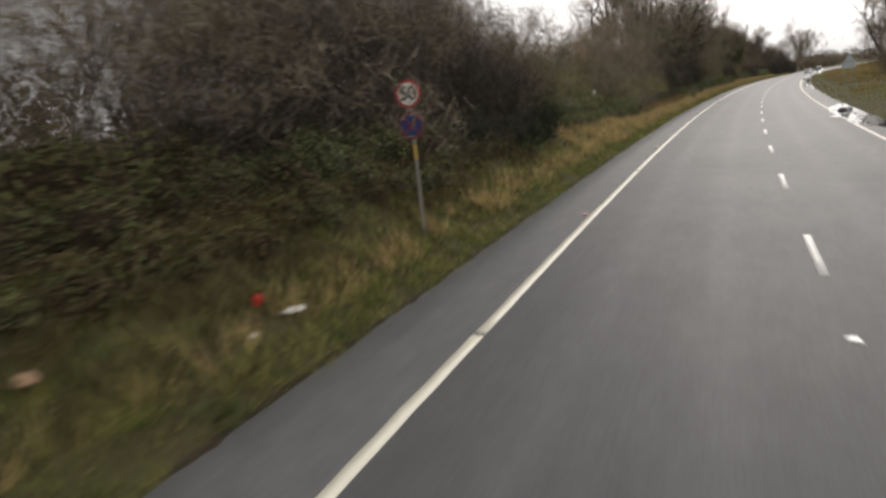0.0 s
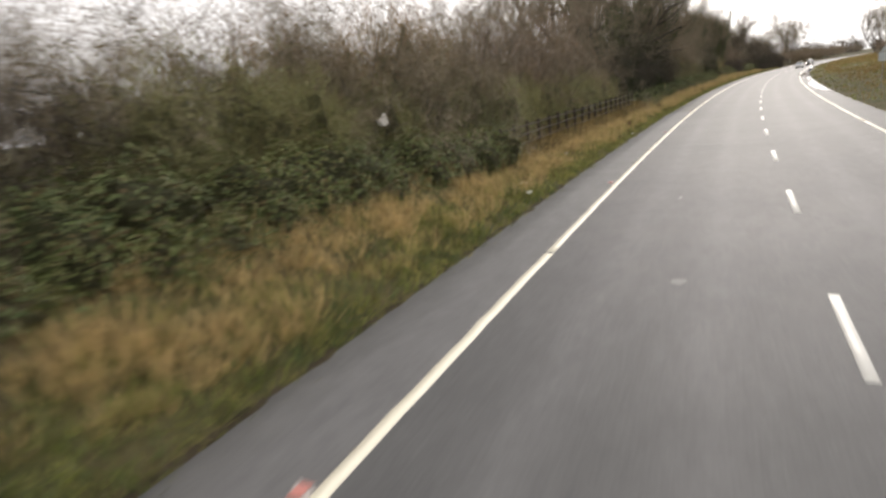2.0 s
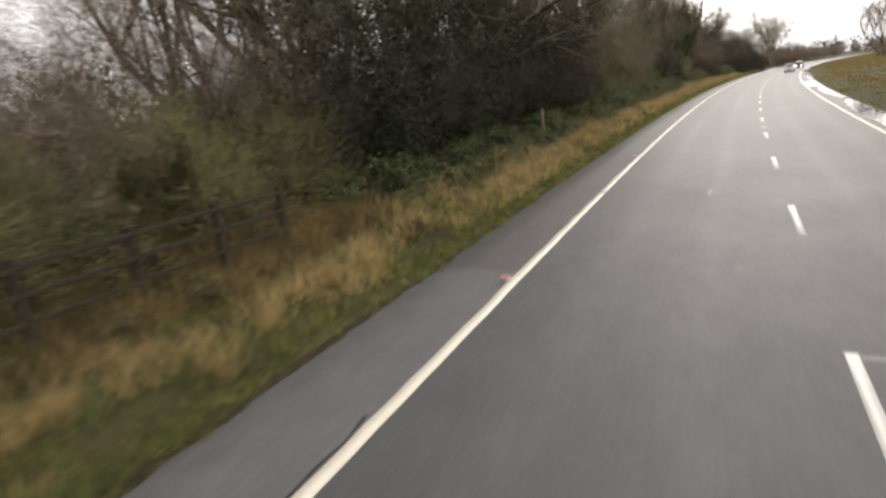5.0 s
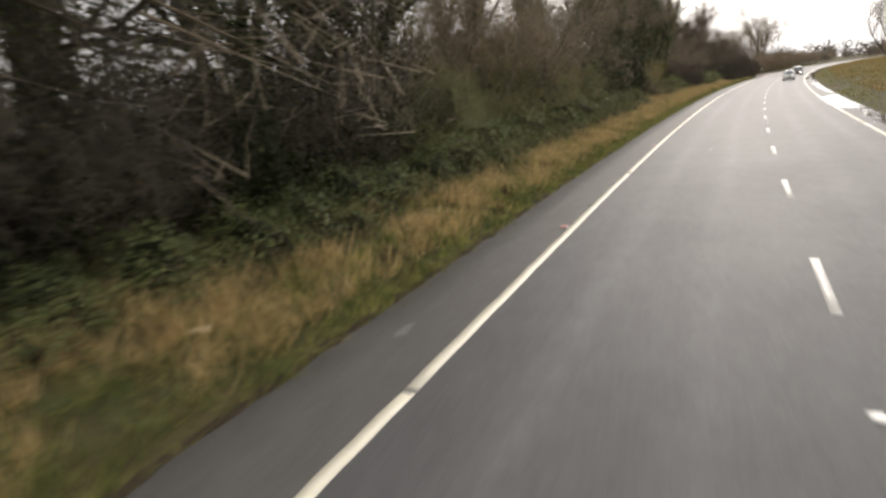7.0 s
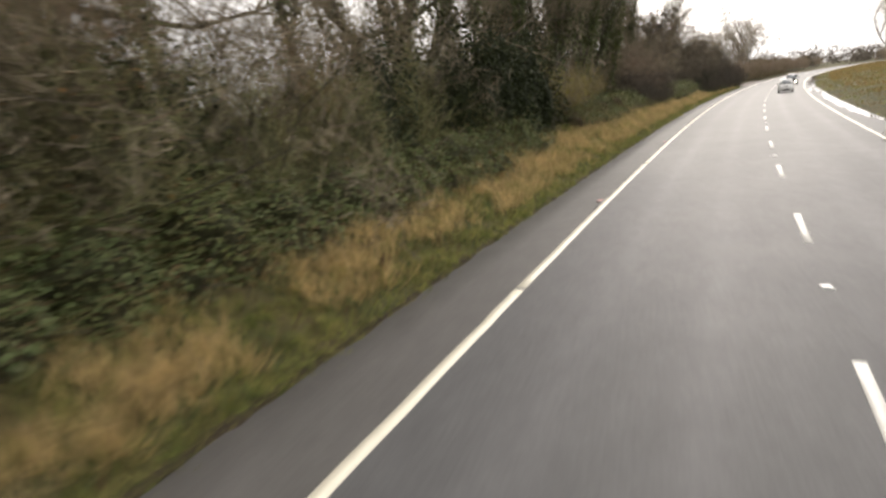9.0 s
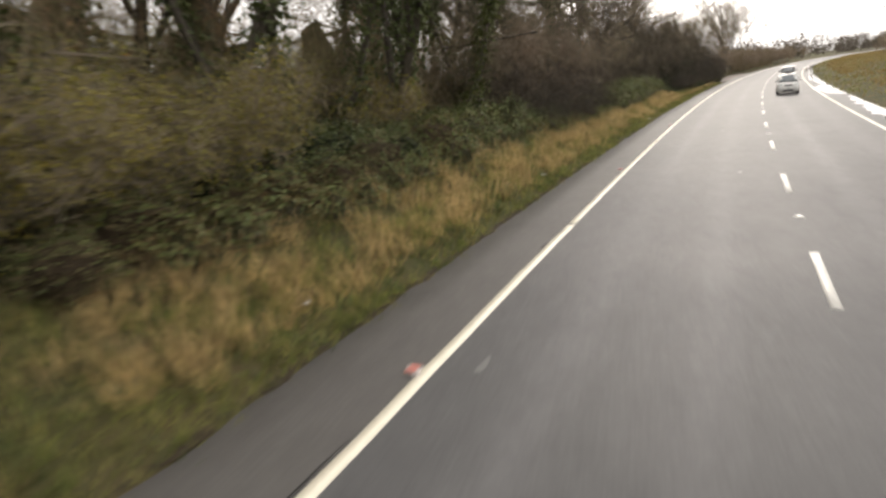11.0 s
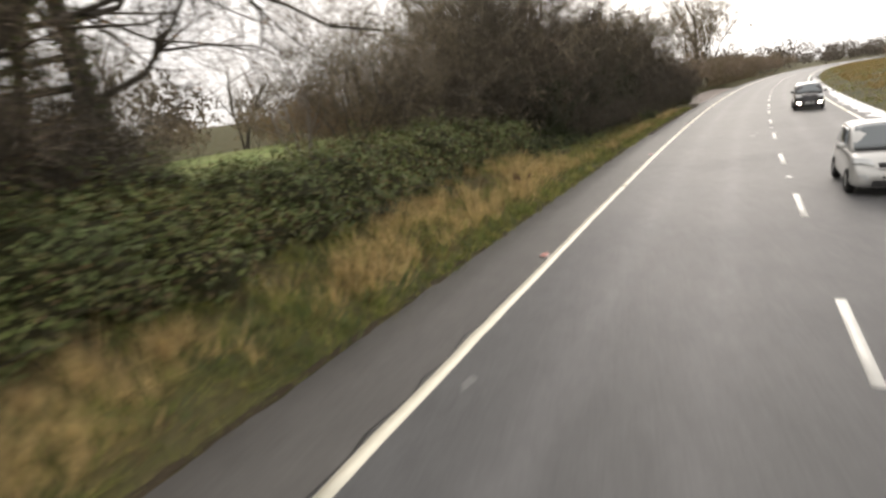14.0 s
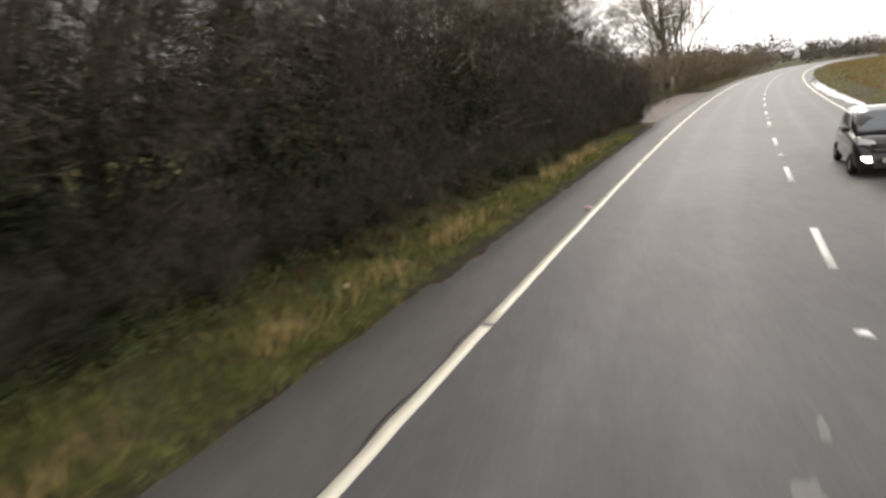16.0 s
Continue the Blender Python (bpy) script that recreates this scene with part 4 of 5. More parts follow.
# beyond: lay-by, far hedge and the tall trees over it
row(REDTHORN + FARHEDGE, 303, 350, 2.6, -13.9, 0.6, 1.0)
row(FARHEDGE + REDTHORN[:1], 348, 470, 3.6, -10.6, 0.5, 1.0)
row(FARHEDGE, 350, 540, 8.0, -14.5, 1.2, 1.15)
for fs, fl, fk in ((355, -14.5, 1.3), (362, -15.0, 1.35), (368, -13.6, 1.2), (377, -16.0, 1.1)):
    FANTREE[int(fs) % 2].stand(fs, fl, fk * 0.95)
# the other side: trees set back from the verge
row(BARE + [TALLRED], 104, 146, 4.0, 20.5, 1.5, 1.3)
row(REDTHORN, 104, 142, 3.5, 18.0, 1.5, 1.0)
row(REDTHORN + BARE[:1], 266, 320, 4.5, 24, 3, 1.2)
row(FARHEDGE, 330, 540, 10.0, 24, 3, 0.95)
row(FARHEDGE, 262, 500, 9.0, 33, 3, 0.9)
# hedge on the far side of the field
row(FARHEDGE, 226, 320, 4.0, -50, 2, 0.9)
row(BARE, 240, 320, 16, -54, 3, 0.7)


def scatter(seed, spans, count):
    """Points spread through the wood behind the front bushes; the spans' tops vary along the road."""
    rng = np.random.default_rng(seed)
    total = sum((b - a) * top for a, b, near, far, top in spans)
    vs = []
    for a, b, near, far, top in spans:
        n = int(count * (b - a) * top / total)
        s, l = rng.uniform(a, b, n), rng.uniform(far, near, n)
        wave = np.array([noise.noise(Vector((x * 0.22, y * 0.3, seed))) for x, y in zip(s, l)])
        z = 0.8 + rng.random(n) ** 1.2 * top * (0.85 + 0.6 * wave)
        t = s / RADIUS
        vs.append(np.stack([RADIUS * (1 - np.cos(t)) + l * np.cos(t), RADIUS * np.sin(t) - l * np.sin(t), z], 1))
    return rng, np.concatenate(vs)


def brush(seed, spans, count, length, width, mat):
    """Tangled upright dead stems and twigs."""
    rng, c = scatter(seed, spans, count)
    return sprays(rng, c, 1, length, width, mat)


def undergrowth(seed, spans, count, size, mat):
    """Leaves hanging in the wood behind the front bushes."""
    rng, c = scatter(seed, spans, count)
    return mesh_np("undergrowth", *blades(rng, c, np.zeros_like(c) + np.array([0.4, -0.6, 0.3]), size, size * 0.6, 0.9), mat)


SPANS = ((-6, 11, -12.6, -18, 6.2), (11, 28, -13.2, -18, 9.0), (27, 35, -13.2, -18, 6.2), (33, 44, -14, -18, 5.4), (44, 66, -14, -18, 5.0), (62, 82, -14.2, -18, 5.2), (80, 98, -14.2, -19, 6.0), (138, 172, -14, -18, 7.0), (202, 228.5, -13.4, -17.5, 6.0), (241, 250, -14.5, -18, 7.0), (179, 206, -15.5, -19, 7.5),
         (347, 420, -9.6, -12.5, 4.5), (300, 348, -15, -18, 4.5))
# Spans filled with dark twig and leaf colours in place of inner shade.
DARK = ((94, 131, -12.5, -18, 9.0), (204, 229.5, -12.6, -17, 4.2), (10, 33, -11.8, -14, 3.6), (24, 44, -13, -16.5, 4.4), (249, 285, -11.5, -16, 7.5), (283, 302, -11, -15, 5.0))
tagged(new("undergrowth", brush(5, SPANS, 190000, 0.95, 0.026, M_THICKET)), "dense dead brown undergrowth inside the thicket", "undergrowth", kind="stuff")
tagged(new("undergrowth", brush(8, DARK, 115000, 0.95, 0.030, M_BARK)), "dense dead undergrowth coloured dark for the wood edge's shade", "undergrowth", kind="stuff")
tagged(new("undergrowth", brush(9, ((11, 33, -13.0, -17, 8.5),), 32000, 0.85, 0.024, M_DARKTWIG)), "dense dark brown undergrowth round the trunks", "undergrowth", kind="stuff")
tagged(new("undergrowth_leaves", undergrowth(10, ((206, 228, -13.6, -17, 7.0), (10, 33, -13.2, -17, 7.5)), 8000, 0.12, M_DEADLEAF)), "withered brown leaves hanging in the thicket", "undergrowth", kind="stuff")
tagged(new("ivy_undergrowth", undergrowth(12, ((96, 133, -13.0, -17.5, 9.5),), 20000, 0.17, M_IVY)), "dark ivy hanging among the trunks", "undergrowth", kind="stuff")
tagged(new("ivy_undergrowth", undergrowth(6, DARK[:1] + ((249, 280, -12, -15, 5.0), (166, 179, -13.5, -18, 7.0)), 30000, 0.2, M_DARKLEAF)), "dark evergreen leaves put in as shade inside the wood edge", "undergrowth", kind="stuff")
tagged(new("green_undergrowth", undergrowth(7, ((133, 172, -13.5, -17, 5.5), (179, 206, -14.0, -17, 2.6), (206, 224, -13, -16, 2.5)), 26000, 0.16, M_OLIVE)), "olive-green undergrowth between the ivy-clad trees", "undergrowth", kind="stuff")


def carpet(seed, spans, count, size, mat):
    """Leaves of trailing shoots that join the clumps and creep into the grass."""
    rng = np.random.default_rng(seed)
    cs = []
    total = sum(b - a for a, b, near, far in spans)
    for a, b, near, far in spans:
        n = int(count * (b - a) / total)
        s, l = rng.uniform(a, b, n * 2), near + (far - near) * rng.random(n * 2) ** 0.75
        keep = np.array([noise.noise(Vector((x * 0.5, y * 0.9, seed))) for x, y in zip(s, l)]) + rng.uniform(-0.5, 0.5, n * 2) > (-0.05 - 0.25 * (near - l) / (near - far))
        s, l = s[keep][:n], l[keep][:n]
        t = s / RADIUS
        bump = np.array([0.28 + 0.35 * noise.noise(Vector((x * 1.3, y * 1.6, seed + 5))) for x, y in zip(s, l)])
        z = bank_z(s, l) + np.clip(bump, 0.04, 0.7) * rng.uniform(0.5, 1.05, len(s))
        cs.append(np.stack([RADIUS * (1 - np.cos(t)) + l * np.cos(t), RADIUS * np.sin(t) - l * np.sin(t), z], 1))
    c = np.concatenate(cs)
    return mesh_np("trailing_brambles", *blades(rng, c, np.zeros_like(c) + np.array([0.5, -0.3, 1.0]), size, size * 0.68, 0.7), mat)


tagged(new("trailing_brambles", carpet(31, ((33, 52, -9.5, -11), (93, 171, -9.5, -11.2), (184, 248, -9.5, -11.2), (246, 262, -9.3, -10.6)), 36000, 0.095, M_BRAMBLE)), "trailing green bramble shoots along the foot of the bank", "brambles", kind="stuff")
tagged(new("trailing_brambles", carpet(32, ((-4, 34, -9.3, -11.4), (52, 94, -9.8, -12.2), (178, 190, -9.6, -11.4), (203, 224, -9.6, -11.4)), 18000, 0.09, M_DEADLEAF)), "withered brown trailing shoots along the foot of the bank", "brambles", kind="stuff")


def far_wood(seed, s0, s1, l0, l1, trees, height, mat):
    """Distant woods: many rounded crowns of loose twiggy clumps."""
    rng = np.random.default_rng(seed)
    cs, ns = [], []
    for i in range(trees):
        p = np.array(place(rng.uniform(s0, s1), rng.uniform(l0, l1), 0.3))
        h = height * rng.uniform(0.55, 1.25)
        n = rng.normal(0, 1, (120, 3))
        n /= np.linalg.norm(n, axis=1, keepdims=True)
        cs.append(p + np.array([0, 0, h * 0.5]) + n * np.array([h * 0.42, h * 0.42, h * 0.5]) * rng.uniform(0.5, 1.0, (120, 1)))
        ns.append(n)
    return mesh_np("far_wood", *blades(rng, np.concatenate(cs), np.concatenate(ns), 1.5, 0.7, 0.7), mat)


tagged(new("far_wood", far_wood(3, 470, 1050, -60, -8, 150, 12.0, M_FARHAZE)), "distant bare brown woods along the horizon", "woods", kind="stuff")
# Added woods: they close the bright horizon gap behind the thicket.
tagged(new("far_wood", far_wood(6, -80, 420, -190, -80, 170, 13.0, M_FARHAZE)), "distant bare brown woods beyond the fields", "woods", kind="stuff")
tagged(new("far_wood", far_wood(4, 560, 1100, 10, 260, 150, 12.0, M_FARHAZE)), "distant bare brown woods beyond the bend", "woods", kind="stuff")

# ---- verge grass ----


def turf(seed, s0, s1, l0, l1, count, height, width, mat, clump, lean=0.35, bias=0.0, keep=None):
    """Many grass blades, thicker in clumps."""
    rng = np.random.default_rng(seed)
    s, l = rng.uniform(s0, s1, count * 2), rng.uniform(l0, l1, count * 2)
    n = np.array([noise.noise(Vector((a * clump, b * clump * 1.4, seed))) for a, b in zip(s, l)])
    ok = rng.random(count * 2) < np.clip(0.5 + n * 1.3 + bias, 0.05, 1)
    if keep:
        ok &= keep(s, l)
    s, l, n = s[ok][:count], l[ok][:count], n[ok][:count]
    a = s / RADIUS
    z = bank_z(s, l)
    base = np.stack([RADIUS * (1 - np.cos(a)) + l * np.cos(a), RADIUS * np.sin(a) - l * np.sin(a), z - 0.08], 1)
    h = height * rng.uniform(0.45, 1.25, len(s)) * (0.85 + 0.6 * n)
    d = rng.normal(0, lean, (len(s), 3))
    d[:, 2] = 1
    d /= np.linalg.norm(d, axis=1, keepdims=True)
    b = rng.uniform(0, 6.283, len(s))
    side = np.stack([np.cos(b), np.sin(b), np.zeros(len(s))], 1) * (width * rng.uniform(0.6, 1.4, len(s)))[:, None]
    tip = base + d * (h + 0.08)[:, None]
    tip[:, 2] -= h * 0.12
    v = np.stack([base - side * 1.1, base + side * 1.1, tip], 1).reshape(-1, 3)
    f = np.arange(len(s))[:, None] * 3 + np.array([[0, 1, 2]])
    return mesh_np("turf", v, f, mat)


def tufts(seed, s0, s1, l0, l1, count, per, height, width, spread, mat, keep=None, fan=0.42):
    """Separate tussocks, each a fan of blades from one foot."""
    rng = np.random.default_rng(seed)
    s, l = rng.uniform(s0, s1, count * 2), rng.uniform(l0, l1, count * 2)
    ok = np.array([rng.random() < 0.55 + 1.2 * noise.noise(Vector((a * 0.4, b * 0.9, seed))) for a, b in zip(s, l)])
    if keep:
        ok &= keep(s, l)
    s, l = s[ok][:count], l[ok][:count]
    size = rng.uniform(0.55, 1.25, len(s))
    lean = rng.normal(0, 0.18, (len(s), 2))
    s, l, size, lean = (np.repeat(v, per, axis=0) for v in (s, l, size, lean))
    n = len(s)
    ds, dl = rng.normal(0, spread, n), rng.normal(0, spread, n)
    s2, l2 = s + ds * size, l + dl * size
    a = s2 / RADIUS
    z = bank_z(s2, l2)
    base = np.stack([RADIUS * (1 - np.cos(a)) + l2 * np.cos(a), RADIUS * np.sin(a) - l2 * np.sin(a), z - 0.06], 1)
    d = np.stack([dl / spread * fan * 0.6 + lean[:, 0], ds / spread * fan * 0.6 + lean[:, 1], np.ones(n)], 1) + rng.normal(0, 0.16, (n, 3))
    d /= np.linalg.norm(d, axis=1, keepdims=True)
    h = height * size * rng.uniform(0.5, 1.15, n)
    b = rng.uniform(0, 6.283, n)
    side = np.stack([np.cos(b), np.sin(b), np.zeros(n)], 1) * (width * rng.uniform(0.6, 1.4, n))[:, None]
    tip = base + d * (h + 0.06)[:, None]
    tip[:, 2] -= h * 0.15 * rng.random(n)
    v = np.stack([base - side * 1.1, base + side * 1.1, tip], 1).reshape(-1, 3)
    return mesh_np("tufts", v, np.arange(n)[:, None] * 3 + np.array([[0, 1, 2]]), mat)


away = lambda s, l: ((s < 290) | (s > 350)) & ((s < 266) | (l > -8.9 + (s - 266) * 0.05) | (s > 350))
tagged(new("verge_grass", turf(1, -4, 350, -9.2, -7.3, 100000, 0.27, 0.017, M_GRASS, 0.9, 0.6, 0.35, away)), "short green grass along the road's edge", "grass", kind="stuff")
tagged(new("tall_dry_grass", tufts(2, -4, 300, -10.5, -7.95, 4200, 24, 0.66, 0.013, 0.14, M_HAY, lambda s, l: away(s, l) & ((s < 247) | (l > -8.3)) & ((s > 30) | ((l > -8.8) & (np.sin(s * 2.3 + l * 2) > -0.75))) & ((l < -8.15) | (s > 34)) & ((s < 203) | (s > 234) | (l > -9.75)))), "tall straw-coloured tussocks on the bank", "grass", kind="stuff")
tagged(new("bank_grass", tufts(3, -4, 300, -11.2, -7.6, 3200, 22, 0.42, 0.015, 0.14, M_GRASS, away, 0.6)), "rough green tussocks between the dry stalks", "grass", kind="stuff")
tagged(new("edge_grass", tufts(8, -4, 300, -7.72, -7.22, 2600, 14, 0.20, 0.016, 0.10, M_GRASS, away, 0.9)), "low rough grass creeping over the road's edge", "grass", kind="stuff")
tagged(new("dead_verge_stalks", turf(6, -4, 300, -11.6, -7.6, 26000, 0.5, 0.02, M_DEADLEAF, 0.8, 0.5, -0.05, away)), "dead brown stalks among the verge grass", "grass", kind="stuff")
tagged(new("dead_verge_stalks", turf(16, -4, 25, -11.0, -8.3, 9000, 0.5, 0.02, M_DEADLEAF, 0.8, 0.6, 0.1)), "dead brown stalks below the bramble tangle", "grass", kind="stuff")
tagged(new("verge_weeds", tufts(11, -4, 300, -9.2, -7.4, 1900, 14, 0.30, 0.022, 0.12, M_BRAMBLE, away, 0.9)), "dark green weeds in clumps in the verge grass", "weeds", kind="stuff")
me_soil = Mat("dark_edge_soil", 0.95, 0, 0.15)
me_soil.color(me_soil.mix(me_soil.value(me_soil.noise(9, 5, 0.75), 0.0, 1.0), (0.030, 0.026, 0.018), (0.085, 0.066, 0.042))).bump(me_soil.noise(20, 4, 0.8), 1.0, 0.04)


def soil_edge():
    """Mud and rotted leaves that creep over the hard strip in an uneven rim."""
    v, f = [], []
    n = int(300 / 0.12)
    for i in range(n + 1):
        s = -4 + i * 0.12
        k = 0.5 + 0.5 * noise.noise(Vector((s * 0.11, 8, 1)))
        inner = (-7.36 if s < 262 else -7.08) + 0.16 * k + 0.16 * noise.noise(Vector((s * 1.3, 0, 3))) + 0.09 * noise.noise(Vector((s * 4.7, 0, 5)))
        for l, z in ((-7.75, 0.06), (-7.5, 0.03 + 0.02 * noise.noise(Vector((s * 3, 2, 2)))), (inner - 0.06, 0.02 + 0.012 * noise.noise(Vector((s * 5, 4, 2)))), (inner, -0.004)):
            v.append(place(s, l, z))
    for i in range(n):
        for j in range(3):
            a = i * 4 + j
            f.append((a, a + 1, a + 5, a + 4))
    return mesh_np("edge_soil", v, f, me_soil.m)


tagged(new("edge_soil", soil_edge()), "dark mud and rotted leaves along the road's edge", "soil", kind="structure")
tagged(new("edge_litter", turf(9, -4, 300, -7.62, -7.12, 9000, 0.10, 0.018, M_DEADLEAF, 1.1, 1.3, 0.1, away)), "dead brown leaves and stalks along the road's edge", "leaf litter", kind="stuff")
tagged(new("fence_stalks", turf(12, 50, 93, -11.5, -9.7, 6000, 0.95, 0.016, M_DEADLEAF, 0.7, 0.25, 0.1)), "tall dead brown stalks growing through the fence", "grass", kind="stuff")
tagged(new("bank_bracken", tufts(21, 53, 92, -13.2, -9.9, 900, 26, 0.85, 0.014, 0.2, M_BRACKEN, None, 0.6)), "tan withered bracken beside and behind the fence", "bracken", kind="stuff")
tagged(new("far_verge_grass", turf(4, 24, 500, 6.6, 34, 20000, 0.45, 0.04, M_BRACKEN, 0.16, 0.35, -0.15)), "russet dry grass on the far verge", "grass", kind="stuff")
tagged(new("far_verge_stalks", turf(7, 24, 500, 9.0, 30, 20000, 0.5, 0.09, M_BRACKEN, 0.12, 0.4, 0.1)), "russet bracken on the far verge", "bracken", kind="stuff")
tagged(new("far_verge_turf", turf(5, 24, 460, 6.25, 24, 24000, 0.24, 0.07, M_GRASS, 0.25, 0.45, 0.1)), "short green grass on the far verge", "grass", kind="stuff")

# ---- the road's small things ----


def disc(bm, r, y0, y1, n=40, inner=0.0):
    """A round plate or ring that stands upright and faces -y."""
    ring = [[bm.verts.new((math.cos(6.28319 * i / n) * q, y, math.sin(6.28319 * i / n) * q)) for i in range(n)] for y in (y0, y1) for q in ((r, inner) if inner else (r,))]
    if inner:
        a, b, c, d = ring
        for i in range(n):
            j = (i + 1) % n
            for q in ((a[i], b[i], b[j], a[j]), (c[j], d[j], d[i], c[i]), (a[j], c[j], c[i], a[i]), (b[i], d[i], d[j], b[j])):
                bm.faces.new(q)
    else:
        a, c = ring
        bm.faces.new(a)
        bm.faces.new(list(reversed(c)))
        for i in range(n):
            j = (i + 1) % n
            bm.faces.new((a[j], a[i], c[i], c[j]))
    bmesh.ops.recalc_face_normals(bm, faces=bm.faces)
    return bm


def ring_mesh(name, r, y0, y1, mat, inner=0.0, dz=0.0):
    bm = disc(bmesh.new(), r, y0, y1, 40, inner)
    bmesh.ops.translate(bm, verts=bm.verts, vec=(0, 0, dz))
    return bm_mesh(name, bm, mat)


def pole_mesh(name, r, z0, z1, mat, n=14):
    bm = bmesh.new()
    bmesh.ops.create_cone(bm, cap_ends=True, segments=n, radius1=r, radius2=r, depth=z1 - z0, matrix=Matrix.Translation((0, 0, (z0 + z1) / 2)))
    return bm_mesh(name, bm, mat, False)


def text_mesh(name, words, size, mat, m):
    cu = bpy.data.curves.new(name, "FONT")
    cu.body, cu.size, cu.align_x, cu.align_y, cu.extrude = words, size, "CENTER", "CENTER", 0.002
    cu.offset = 0.006
    tmp = bpy.data.objects.new(name, cu)
    me = bpy.data.meshes.new_from_object(tmp)
    bpy.data.objects.remove(tmp)
    me.transform(m)
    me.materials.append(mat)
    return me


def plain(name, col, rough=0.5, metal=0.0, wear=0.25, scale=7):
    """Paint or metal with slight dirt."""
    a = Mat(name, rough, metal)
    a.color(a.mix(a.value(a.noise(scale, 5, 0.7), 0, wear), col, tuple(v * 0.5 for v in col)))
    return a.m


M_WHITE = plain("sign_white", (0.78, 0.77, 0.70), 0.45)
M_RED = plain("sign_red", (0.45, 0.035, 0.04), 0.45)
M_BLUE = plain("sign_blue", (0.035, 0.06, 0.20), 0.45)
M_BLACK = plain("sign_black", (0.03, 0.03, 0.03), 0.6)
M_GALV = plain("galvanised_grey", (0.42, 0.46, 0.46), 0.6, 0.1)
M_POST = plain("grey_post", (0.27, 0.25, 0.22), 0.6)
M_BAND = plain("yellow_band", (0.55, 0.36, 0.08), 0.6)

sign = new("speed_limit_sign")
tagged(sign, "round speed limit and no-stopping signs on a grey post", "road sign")
part("post", pole_mesh("post", 0.038, -0.6, 3.72, M_POST), sign)
part("band", pole_mesh("band", 0.042, 1.95, 2.30, M_BAND), sign, "yellow band round the post")
top = part("speed_disc", ring_mesh("speed_disc", 0.30, -0.05, -0.040, M_WHITE, 0, 3.40), sign, "white speed disc with red rim")
part("rim", ring_mesh("rim", 0.305, -0.056, -0.038, M_RED, 0.245, 3.40), top, "red rim")
part("number", text_mesh("number", "50", 0.42, M_BLACK, pose(0, -0.056, 3.40, 90, 0, 0)), top, "black figures")
low = part("no_stopping_disc", ring_mesh("no_stopping_disc", 0.30, -0.05, -0.040, M_BLUE, 0, 2.72), sign, "blue no-stopping disc with red rim and cross")
M_FADED = plain("faded_sign_red", (0.20, 0.045, 0.05), 0.5)
part("rim", ring_mesh("rim", 0.305, -0.056, -0.038, M_FADED, 0.25, 2.72), low, "faded red rim")
for a in (45, -45):
    bm = bmesh.new()
    add_box(bm, (0.52, 0.006, 0.055), pose(0, -0.054 - 0.001 * (a > 0), 2.72, 0, a, 0))
    part("cross_bar", bm_mesh("cross_bar", bm, M_FADED), low, "faded red diagonal bar")
sign.matrix_basis = at(12.5, -8.48, 0.38, 3, 1.08)

# sign beside the far lane, seen from behind
back_sign = new("warning_sign")
tagged(back_sign, "grey back of a triangular warning sign with a plate below", "road sign")
for x in (-0.4, 0.4):
    post = part("post", pole_mesh("post", 0.04, -0.3, 3.1, M_POST), back_sign)
    post.location = (x, 0.05, 0)
bm = bmesh.new()
tri = [bm.verts.new((x, y, z)) for y in (0.0, 0.015) for x, z in ((-0.6, 3.05), (0.6, 3.05), (0.0, 4.05))]
bm.faces.new(tri[:3]), bm.faces.new(tri[5:2:-1])
for i in range(3):
    bm.faces.new((tri[(i + 1) % 3], tri[i], tri[i + 3], tri[(i + 1) % 3 + 3]))
part("triangle", bm_mesh("triangle", bm, M_GALV), back_sign)
bm = bmesh.new()
add_box(bm, (1.5, 0.015, 0.75), pose(0, 0.008, 2.6), 0.003)
part("plate", bm_mesh("plate", bm, M_GALV), back_sign)
back_sign.matrix_basis = at(95.5, 9.6, ground_z(95.5, 9.6), 0)


def stud(label, top_mat, group):
    root = new("road_stud")
    tagged(root, label, "road stud", group)
    bm = bmesh.new()
    bmesh.ops.create_cone(bm, cap_ends=True, segments=4, radius1=0.10, radius2=0.075, depth=0.018, matrix=Matrix.Translation((0, 0, 0.009)) @ pose(0, 0, 0, 0, 0, 45) @ Matrix.Diagonal((1, 1.7, 1, 1)))
    part("base", bm_mesh("base", bm, M_STUDB if top_mat == M_STUDR else top_mat), root)
    bm = bmesh.new()
    add_box(bm, (0.105, 0.16, 0.012), pose(0, 0, 0.022), 0.004)
    part("reflector", bm_mesh("reflector", bm, top_mat), root)
    return root


first = stud("white reflecting road stud in the centre line", M_STUDW, "centre studs")
first.matrix_basis = at(9.1, 0, 0.002)
for i in [6] + list(range(8, 24)):
    copy_thing(first, at(9.1 + 18 * i, 0, 0.002))
first = stud("faded red road stud beside the edge line", M_STUDR, "edge studs")
first.matrix_basis = at(-0.6, -5.52, 0.002, 0, 1.4)
for i in range(1, 24):
    copy_thing(first, at(-0.6 + 17.98 * i + {6: -0.5, 10: 0.5}.get(i, 0), -5.53, 0.002, 0, 1.05))

# tar seams and pale worn patches across the lanes
M_SCUFF = asphalt("pale_worn_asphalt", (0.17, 0.17, 0.17), (0.29, 0.287, 0.282), (0.22, 0.22, 0.217), 0.5, 0.6)
M_WORN = asphalt("worn_asphalt_patch", (0.12, 0.12, 0.12), (0.22, 0.218, 0.215), (0.17, 0.17, 0.168), 0.5, 0.6)


